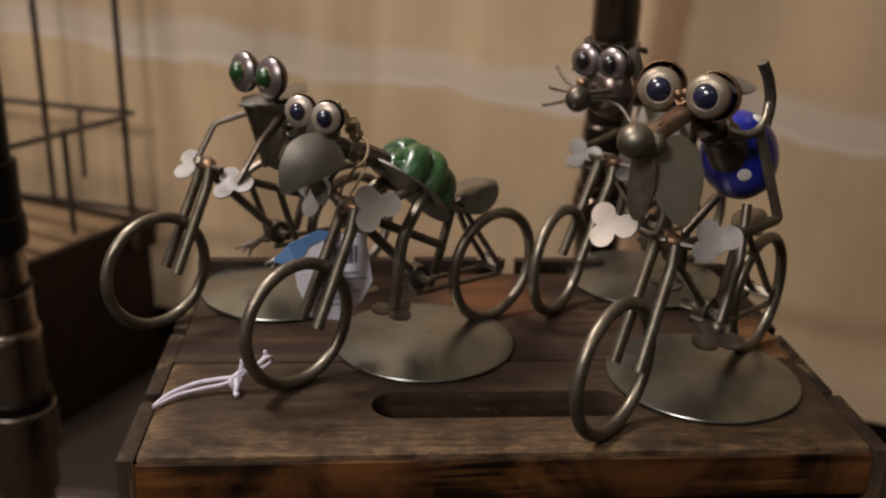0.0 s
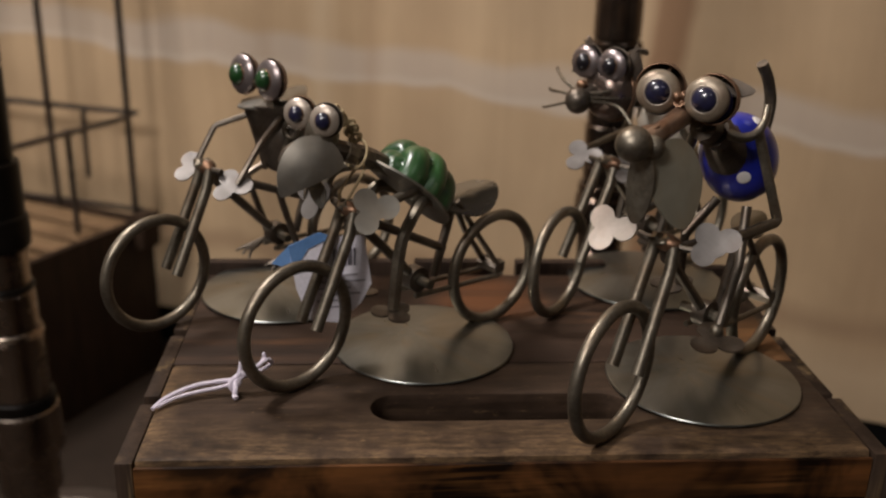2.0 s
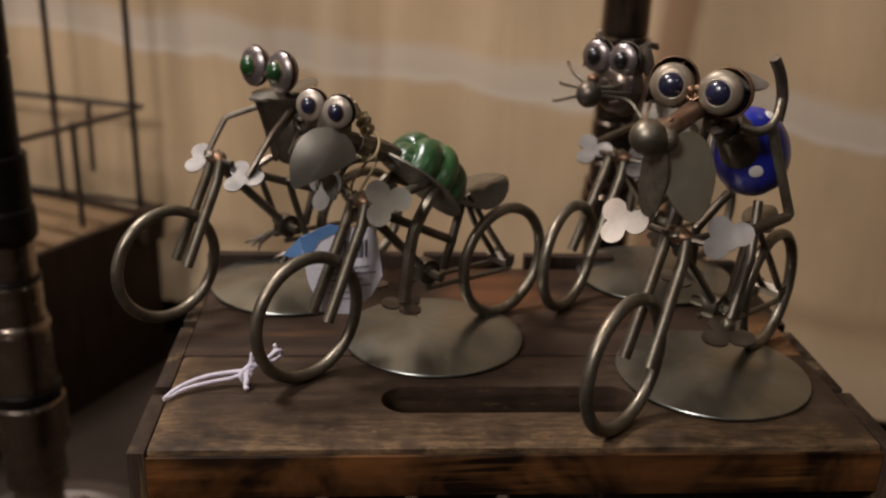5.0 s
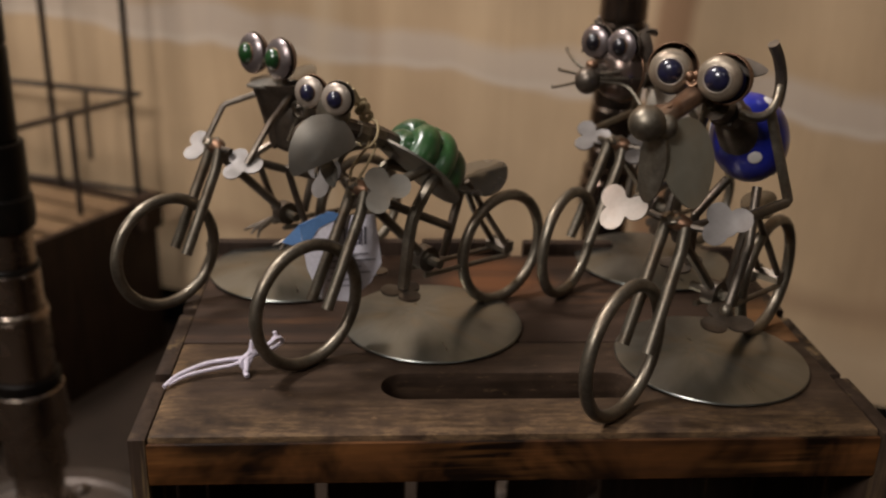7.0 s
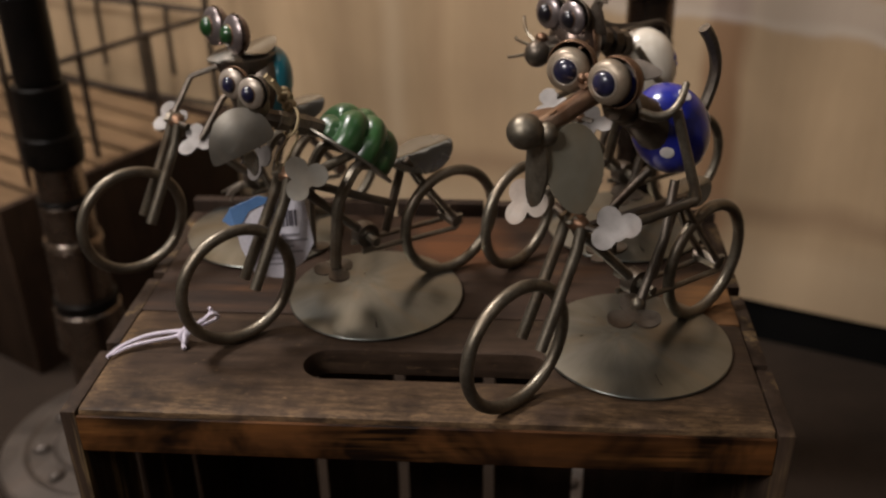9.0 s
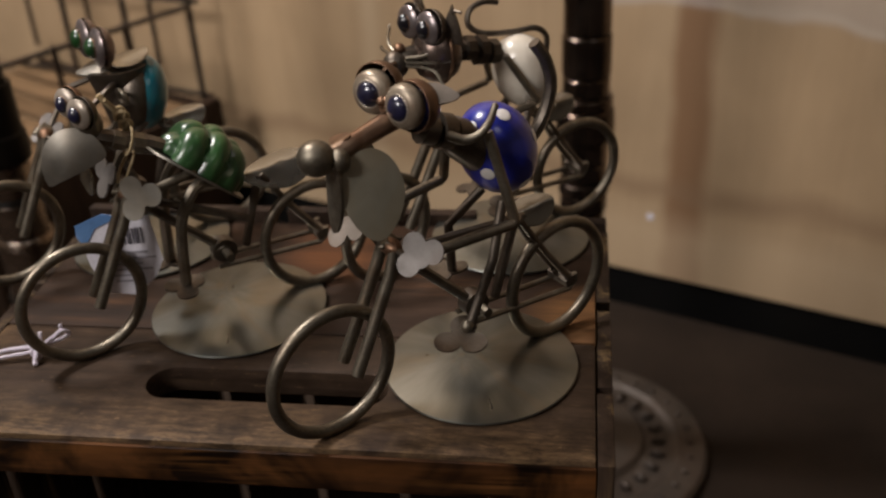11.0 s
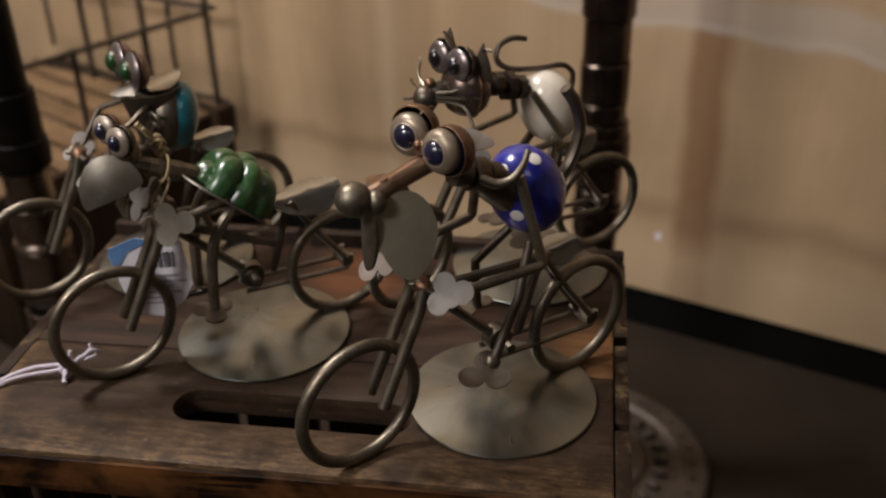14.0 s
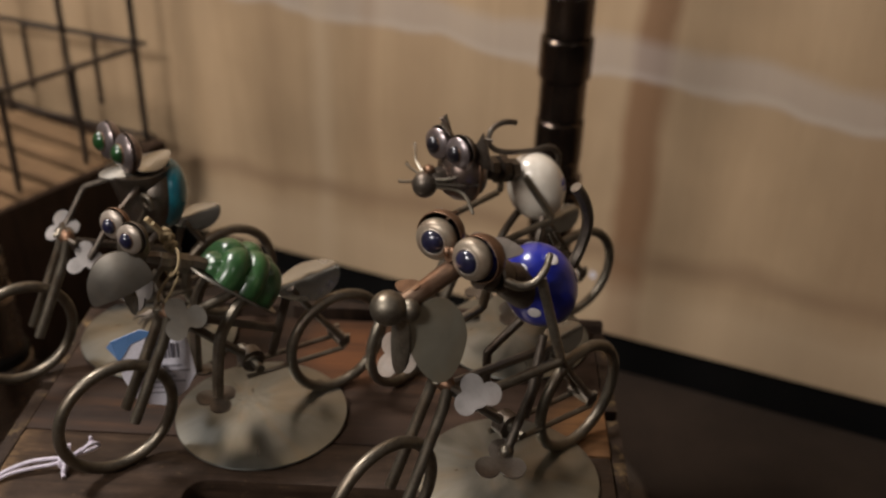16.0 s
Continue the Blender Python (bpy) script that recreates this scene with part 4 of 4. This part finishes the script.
def turtle():
    t = bicycle("bicycle_figurine", 0.69, 0.73, 37.3, "rod-steel bicycle ridden by a metal turtle with green shell", (1.07, 0, 0.56), -0.05, 1.0, (0.008, -0.05, 4.6), (1.433, -0.06, 1.9), 0.334)
    s = Shape()
    shell = pose(0.775, 0.0, 0.968, 0, 43, 0)

    def ribs(la, lo):
        ux, uy = math.cos(la) * math.cos(lo), math.cos(la) * math.sin(lo)
        return 0.83 + 0.25 * abs(math.cos(5.6 * ux + 0.2)) ** 0.5 * (0.42 + 0.58 * abs(math.sin(3.0 * uy + 0.35)) ** 0.5)

    s.plate(oval(0.335, 0.25, 44), 0.012, shell @ pose(0.0, 0, -0.005), SHIELD, lambda a, b: 0.35 * b * b)
    s.ball(shell @ pose(0.015, 0, 0.045) @ Matrix.Diagonal((0.275, 0.21, 0.225, 1)), GREEN_GLAZE, 84, 30, -8, 90, ribs)
    s.tube([(0.22, 0.05, 1.30), (0.36, 0.02, 1.26), (0.62, 0.0, 1.15), (0.95, 0, 0.88)], 0.05, DARK_ROD, smooth=4)
    for x, z, r in ((0.40, 1.24, 0.055), (0.50, 1.20, 0.062), (0.58, 1.16, 0.05)):
        s.tube([(x - 0.03, 0.01, z + 0.014), (x + 0.03, 0.01, z - 0.014)], r, ROD, n=8)
    s.ball(pose(0.27, 0.07, 1.345) @ Matrix.Diagonal((0.085, 0.10, 0.10, 1)), ROD, 20, 12)
    # domed face shield, open below
    outline = ((-0.165, -0.15), (-0.185, -0.07), (-0.175, 0.01), (-0.125, 0.10), (-0.035, 0.155), (0.075, 0.15), (0.155, 0.09), (0.19, 0.0), (0.12, -0.045), (0.02, -0.085), (-0.075, -0.12))
    cut = [(p.x, p.y) for p in curved([Vector((x * 0.93, y, 0)) for x, y in outline], 4, True)]
    shield = facing((0.15, 0.005, 1.205), (-0.42, -0.88, 0.22))
    s.plate(cut, 0.012, shield, SHIELD, lambda a, b: 0.045 - 1.7 * a * a - 1.5 * b * b)
    s.ball(pose(0.16, 0.085, 1.245) @ Matrix.Diagonal((0.13, 0.08, 0.085, 1)), DARK_ROD, 20, 12)
    for k in (-1, 1):
        s.plate(oval(0.07, 0.045, 22, 0.3), 0.012, facing((0.20, 0.065 + 0.05 * k, 1.06), (-0.7, 0.4 * k, 0.2), (1, 0, 0)), SHEET)
    for x, y in ((0.205, 0.195), (0.228, -0.015)):
        eye(s, (x, y, 1.44), (-0.86, -0.50, 0.1), 0.082, MARBLE_BLUE, 0.5, 1.12, back=COPPERY if y > 0 else DARK_ROD, deep=0.8)
    s.tube([(0.60, 0.08, 1.13), (0.46, 0.20, 1.10), (0.40, 0.24, 1.0)], 0.026, ROD, smooth=5)
    s.tube([(0.80, -0.10, 1.0), (0.715, -0.172, 1.03), (0.68, -0.178, 1.025), (0.455, -0.185, 0.985)], 0.027, ROD, n=10)
    for k in (-1, 1):
        s.tube([(0.86, 0.13 * k, 0.92), (0.74, 0.19 * k, 0.96), (0.66, 0.20 * k, 0.88), (0.60, 0.18 * k, 0.72), (0.57, 0.16 * k, 0.36)], 0.034, ROD, smooth=5)
        hand(s, (0.56, 0.17 * k, 0.345), (0, 0.1 * k, 1), 0.125, DARK_ROD, 0.4, 3)
    paw(s, (0.415, -0.19, 0.968), (-0.64, -0.70, 0.30), (18, 132, 238), SHIELD, 0.082, 0.062)
    paw(s, (0.33, 0.25, 0.95), (-0.9, -0.2, 0.4), (30, 150, 270), HAND_STEEL, 0.075, 0.058)
    part("turtle_figure", s, t, "steel turtle with ribbed green ceramic shell")
    # straw tie round the neck
    r = Shape()
    neck = Vector((0.45, 0.01, 1.225))
    r.ring(neck, 0.078, 0.008, RAFFIA, (0.9, 0, -0.4), 26)
    knot = Vector((0.457, 0.07, 1.345))
    r.tube([knot, (0.415, 0.078, 1.41), (0.362, 0.085, 1.485)], 0.017, RAFFIA, smooth=4, n=7)
    r.tube([knot, (0.43, 0.07, 1.40), (0.385, 0.06, 1.46)], 0.012, RAFFIA, smooth=4, n=7)
    for q, w in (((0, 0, 0), 0.034), ((0.01, -0.02, -0.04), 0.03), ((-0.005, 0.01, 0.03), 0.026)):
        p = knot + Vector(q)
        r.ring(p, w, 0.012, RAFFIA, (0.2, 1, 0.5), 18)
        r.ring(p, w * 0.8, 0.012, RAFFIA, (1, 0.3, -0.4), 18)
    r.tube([knot, (0.452, 0.05, 1.27), (0.435, -0.02, 1.19), (0.40, 0.02, 1.10), (0.365, 0.05, 1.02), (0.345, 0.02, 0.93)], 0.0085, RAFFIA, smooth=6)
    r.tube([knot, (0.47, 0.04, 1.26), (0.46, -0.04, 1.17), (0.415, -0.03, 1.07), (0.375, 0.0, 0.98), (0.35, 0.01, 0.90)], 0.008, RAFFIA, smooth=6)
    part("raffia_tie", r, t, "straw-coloured raffia tie knotted round the neck")


turtle()


def frog():
    t = bicycle("bicycle_figurine", -0.19, 1.53, 36.5, "rod-steel bicycle ridden by a metal frog with teal back", (1.10, 0, 0.62), -0.02, 0.75, (-0.008, -0.07, 6.8), (1.431, -0.033, 2.0), 0.33)
    s = Shape()
    for x, y in ((0.765, 0.20), (0.80, -0.062)):
        eye(s, (x, y, 1.435), (-0.99, -0.10, 0.1), 0.124, MARBLE_GREEN, 0.5, 1.1, lid=False, deep=0.5, cup=LILAC_CUP)
        s.ball(facing((x + 0.02, y + 0.004, 1.433), (-0.99, -0.10, 0.1)) @ Matrix.Diagonal((0.129, 0.129, 0.08, 1)), BRONZE_CUP, 30, 10, -90, 0)
    s.tube([(0.80, 0.03, 1.40), (0.80, 0.12, 1.40)], 0.03, ROD)
    # head: two leaf plates, the lower one a deep scoop
    s.plate(oval(0.19, 0.165, 32, 0.25), 0.014, pose(0.885, 0.05, 1.31, 0, 8, 180), SHIELD, lambda a, b: -2.2 * b * b - 0.25 * a * a)
    s.plate(oval(0.125, 0.095, 28, 0.2), 0.014, pose(0.975, -0.02, 1.325, 8, -8, 20), SHEET, lambda a, b: -1.8 * b * b)
    # a funnel of dark sheet that narrows to a point under the head
    s.tube([(0.90, 0.05, 1.275), (0.90, 0.05, 1.24), (0.89, 0.05, 1.15), (0.865, 0.05, 1.02), (0.835, 0.05, 0.90), (0.815, 0.05, 0.845)], [0.205, 0.20, 0.165, 0.105, 0.045, 0.012], DARK_ROD, n=28)
    back = pose(1.045, 0.04, 1.055, 0, 14, 0)
    s.ball(back @ Matrix.Diagonal((0.145, 0.22, 0.245, 1)), TEAL_GLAZE, 36, 20)
    s.ball(pose(0.955, 0.04, 1.06, 0, 14, 0) @ Matrix.Diagonal((0.15, 0.226, 0.25, 1)), DARK_ROD, 32, 18)
    s.tube([(1.0, 0.05, 1.2), (1.05, 0.04, 0.9), (1.12, 0.03, 0.84)], 0.04, DARK_ROD)
    for k in (-1, 1):
        s.tube([(0.84, 0.12 * k, 1.21), (0.61, 0.275 * k, 1.115), (0.59, 0.28 * k, 1.095), (0.44, 0.265 * k - 0.01, 0.885)], 0.019, DARK_ROD, n=8)
        paw(s, (0.425, 0.25 * k, 0.872), (-0.50, -0.32, 0.80), (3, 130, 233), HAND_STEEL, 0.08, 0.057)
        s.tube([(1.02, 0.10 * k, 0.93), (0.80, 0.19 * k, 0.80), (0.78, 0.19 * k, 0.74), (0.90, 0.18 * k, 0.38)], 0.022, DARK_ROD, smooth=4)
        for w in (-0.5, 0.0, 0.5):
            s.tube([(0.88, 0.18 * k, 0.33), (0.78 - 0.05 * math.cos(w), 0.18 * k + 0.10 * math.sin(w), 0.28), (0.70, 0.18 * k + 0.18 * math.sin(w), 0.25)], [0.016, 0.008], DARK_ROD, n=6)
    # chain link hanging at the throat
    s.ring((0.86, -0.20, 1.14), 0.05, 0.014, ROD, (1, 0.3, 0.2), 18)
    s.tube([(0.84, -0.2, 1.09), (0.76, -0.22, 0.96)], 0.012, ROD, n=6)
    part("frog_figure", s, t, "steel frog with green glass eyes and teal back")


frog()


def cat():
    t = bicycle("bicycle_figurine", 2.335, 1.675, 39.8, "rod-steel bicycle ridden by a metal cat with white ceramic body", (1.15, 0, 0.70), -0.02, 0.8, (-0.04, 0.009, 12.0), (1.436, -0.045, -1.8), 0.328)
    s = Shape()
    y0 = 0.10
    s.ball(pose(0.17, y0 + 0.02, 1.35) @ Matrix.Diagonal((0.08, 0.08, 0.085, 1)), DARK_ROD, 20, 12)
    s.ball(pose(0.30, y0 + 0.01, 1.375, 0, 10, 0) @ Matrix.Diagonal((0.13, 0.07, 0.065, 1)), DARK_ROD, 20, 12)
    s.ball(pose(0.20, y0 + 0.02, 1.445) @ Matrix.Diagonal((0.035, 0.04, 0.03, 1)), COPPERY, 12, 8)
    for x, y in ((0.315, 0.20), (0.33, 0.005)):
        eye(s, (x, y, 1.562), (-0.985, -0.10, 0.06), 0.10, MARBLE_BLACK, 0.5, 1.15, back=DARK_ROD, deep=0.6, cup=LILAC_CUP)
    for k in (-1, 1):
        for j, dz in enumerate((0.10, 0.0, -0.09)):
            if k > 0:
                s.tube([(0.19, y0 + 0.05, 1.37 + dz * 0.3), (0.21, y0 + 0.17, 1.37 + dz * 0.75), (0.23 + dz * 0.6, y0 + 0.29, 1.365 + dz * 1.15), (0.235 + dz * 0.6, y0 + 0.30, 1.378 + dz * 1.2)], 0.0105, ROD, n=7, smooth=3)
            else:
                s.tube([(0.20, y0 - 0.05, 1.375 + dz * 0.25), (0.32, y0 - 0.15 + dz * 0.2, 1.372 + dz * 0.5), (0.42 + dz * 1.2, y0 - 0.20 + dz, 1.37 + dz * 1.5)], 0.0115, ROD, n=7, smooth=4)
        # pointed ears with curled tips
        s.plate([(-0.085, -0.11), (0.085, -0.11), (0.05, 0.02), (0.012, 0.125), (-0.04, 0.02)], 0.012, facing((0.44, y0 + 0.185 * k + 0.01, 1.575), (-0.85, -0.5, 0.1)), DARK_ROD, lambda a, b: -3 * a * a)
        s.tube([(0.455, y0 + 0.18 * k, 1.645), (0.46, y0 + 0.20 * k, 1.665), (0.48, y0 + 0.24 * k, 1.66)], 0.010, DARK_ROD, n=6)
    # bell-shaped head of dark bronzed sheet
    bell = facing((0.29, y0 - 0.005, 1.39), (1, -0.14, -0.06))
    s.lathe([(0.075, 0.0), (0.13, 0.03), (0.165, 0.08), (0.18, 0.14), (0.178, 0.18), (0.15, 0.235), (0.10, 0.27), (0.05, 0.285)], bell, BELL, 36)
    s.ring(bell @ Vector((0, 0, 0.165)), 0.182, 0.010, COPPERY, (1, -0.14, -0.06), 40)
    s.tube([(0.40, y0 + 0.10, 1.56), (0.40, y0 + 0.12, 1.65), (0.37, y0 + 0.13, 1.71)], [0.022, 0.010], PALE_SHEET, smooth=4)
    s.tube([(0.5, y0, 1.40), (0.62, 0.06, 1.37), (0.92, 0.05, 1.25)], 0.045, DARK_ROD)
    for x, z, r in ((0.64, 1.37, 0.08), (0.73, 1.34, 0.095), (0.82, 1.31, 0.08)):
        s.tube([(x - 0.03, 0.06, z), (x + 0.03, 0.06, z - 0.01)], r, DARK_ROD, n=8)
    body = pose(1.05, 0.045, 1.13, 0, -20, 0)
    s.ball(body @ Matrix.Diagonal((0.193, 0.20, 0.25, 1)), WHITE_GLAZE, 40, 24)
    # small blue flower painted on the flank
    for i in range(5):
        w = 2 * math.pi * i / 5
        n = Vector((0.55 + 0.14 * math.cos(w), -0.78, 0.05 + 0.14 * math.sin(w))).normalized()
        p = Vector((n.x * 0.193, n.y * 0.20, n.z * 0.25))
        s.ball(facing(body @ p, body.to_3x3() @ n) @ Matrix.Diagonal((0.018, 0.018, 0.004, 1)), BLUE_GLAZE, 10, 3, 0, 90)
    s.tube([(1.24, 0.05, 1.22), (1.24, 0.05, 1.32), (1.16, 0.06, 1.385), (1.0, 0.09, 1.385), (0.82, 0.15, 1.40), (0.74, 0.19, 1.46), (0.77, 0.21, 1.545), (0.87, 0.21, 1.575), (0.97, 0.2, 1.555)], 0.019, DARK_ROD, smooth=6)
    for k in (-1, 1):
        s.tube([(0.84, 0.06 + 0.12 * k, 1.30), (0.98, 0.06 + 0.26 * k, 1.02), (0.95, 0.06 + 0.26 * k, 1.0), (0.46, 0.05 + 0.24 * k, 0.95)], 0.024, ROD, n=8)
        paw(s, (0.40, 0.03 + 0.20 * k, 0.935), (-0.55, -0.25, 0.80), (5, 128, 245), HAND_STEEL, 0.082, 0.058)
    leg_pair(s, (1.0, 0.10, 0.98), (0.88, 0.17, 0.74), (0.76, 0.17, 0.37), 0.027, DARK_ROD, DARK_ROD, 3, 0.12)
    part("cat_figure", s, t, "steel cat with white ceramic body and whiskers")


cat()


# ---- price tag and string ----
def price_tag():
    """A card that hangs behind the front fork, its top corner folded."""
    a = Vector((0.069, 0.0895, 0.074))
    x = Vector((1, 0.24, 0)).normalized()
    n = x.cross(Vector((0, 0.06, 1))).normalized()
    up = n.cross(x).normalized()
    m = Matrix((x, up, n)).transposed().to_4x4()
    m.translation = a + Vector((0, 0, TOP))
    t = thing("price_tag", m, "white and blue folded card price tag with barcode", "price tag")

    def flat(name, pts, z, mat, label=""):
        s = Shape(0.1)
        k = len(pts)
        cx, cy = sum(p[0] for p in pts) / k, sum(p[1] for p in pts) / k
        s.plate([(px - cx, py - cy) for px, py in pts], 0.004, pose(cx, cy, z), mat, lambda u, v: 0.05 * (u + cx) ** 2)
        return part(name, s, t, label)

    flat("card", [(-0.015, 0.01), (0.145, 0.072), (0.24, 0.045), (0.40, 0.04), (0.435, -0.24), (0.375, -0.35), (0.25, -0.455), (0.09, -0.425), (0.02, -0.24)], 0.0, PAPER)
    flat("blue_print", [(-0.017, 0.011), (0.145, 0.074), (0.235, 0.049), (0.17, 0.02), (0.045, -0.03), (0.035, -0.10), (0.008, -0.13)], 0.006, PAPER_BLUE, "blue printed corner")
    # the blue corner is folded back behind the card
    p, q = Vector((-0.013, 0.012, 0.004)), Vector((0.012, -0.125, 0.004))
    tip = Vector((-0.085, -0.145, -0.20))
    n2 = (q - p).cross(tip - p).normalized() * 0.004
    fold = Shape(0.1)
    fold.add([p, q, tip, p + n2, q + n2, tip + n2], [(0, 1, 2), (5, 4, 3), (0, 3, 4, 1), (1, 4, 5, 2), (2, 5, 3, 0)], PAPER_BLUE)
    part("folded_corner", fold, t, "blue folded-back card corner")
    for i, w in enumerate((0.010, 0.005, 0.012, 0.005, 0.008, 0.012, 0.005, 0.010)):
        bx = 0.225 + i * 0.016
        flat("barcode_bar", [(bx, -0.025), (bx + w, -0.027), (bx + w, -0.125), (bx, -0.123)], 0.006, INK)
    for i, w in enumerate((0.23, 0.25, 0.19, 0.22, 0.17, 0.12)):
        y = -0.17 - i * 0.036
        x0 = 0.13 + (0.02 if i % 2 else 0.0)
        flat("text_line", [(x0, y), (x0 + w, y - 0.004), (x0 + w, y - 0.014), (x0, y - 0.010)], 0.006, FAINT_INK)


price_tag()


def string():
    s = Shape(0.1)
    z = 0.02
    s.tube([(0.0, 0.45, z), (0.06, 0.54, z + 0.02), (0.18, 0.62, z + 0.04), (0.30, 0.65, z + 0.05), (0.40, 0.66, z + 0.06), (0.52, 0.69, 0.11), (0.585, 0.70, 0.15), (0.56, 0.665, 0.19), (0.48, 0.66, 0.12)], 0.011, STRING_WHITE, smooth=6)
    s.tube([(0.02, 0.47, z), (0.10, 0.55, z + 0.01), (0.22, 0.60, z + 0.02), (0.33, 0.63, z + 0.03), (0.42, 0.64, z + 0.07), (0.50, 0.655, 0.15)], 0.010, STRING_WHITE, smooth=6)
    knot = [(0.37, 0.64, 0.09), (0.40, 0.62, 0.05), (0.42, 0.65, 0.08), (0.38, 0.67, 0.06), (0.40, 0.63, 0.02), (0.37, 0.62, 0.07), (0.41, 0.66, 0.10), (0.44, 0.63, 0.13)]
    s.tube(knot, 0.014, STRING_WHITE, smooth=6)
    s.tube([(0.40, 0.635, 0.08), (0.405, 0.60, 0.05), (0.40, 0.585, 0.025), (0.41, 0.565, 0.015)], [0.016, 0.013], STRING_WHITE, smooth=4)
    s.tube([(0.41, 0.64, 0.10), (0.425, 0.65, 0.14), (0.43, 0.66, 0.18)], 0.011, STRING_WHITE, smooth=4)
    s.tube([(0.42, 0.64, 0.09), (0.50, 0.67, 0.13), (0.55, 0.69, 0.19), (0.545, 0.69, 0.215)], 0.010, STRING_WHITE, smooth=4)
    single("tie_string", s, pose(0, 0, TOP), "white knotted string looped round the bicycle wheel", "string")


string()


def wall_fleck():
    s = Shape(0.1).plate(oval(0.05, 0.06, 14), 0.006, pose(0, 0, 0, 90, 0, 0), PAPER)
    m = pose(0, 1.054, 0, 0, 0, -21.3) @ pose(0.483, -0.0006, TOP - 0.33)
    single("paper_fleck", s, m, "small white paper fleck stuck on the plywood wall", "paper fleck")


wall_fleck()


# ---- ceiling lamps ----
def lamp_fittings():
    for x, y, z, size, watts in LAMPS:
        t = thing("ceiling_lamp", pose(x, y, 2.6), "round warm ceiling downlight", "lamp", "ceiling downlights")
        part("housing", Shape(1.0).lathe([(0.11, -0.06), (0.115, -0.055), (0.115, -0.0), (0.10, 0.0)], Matrix(), CEILING, 32), t)


lamp_fittings()
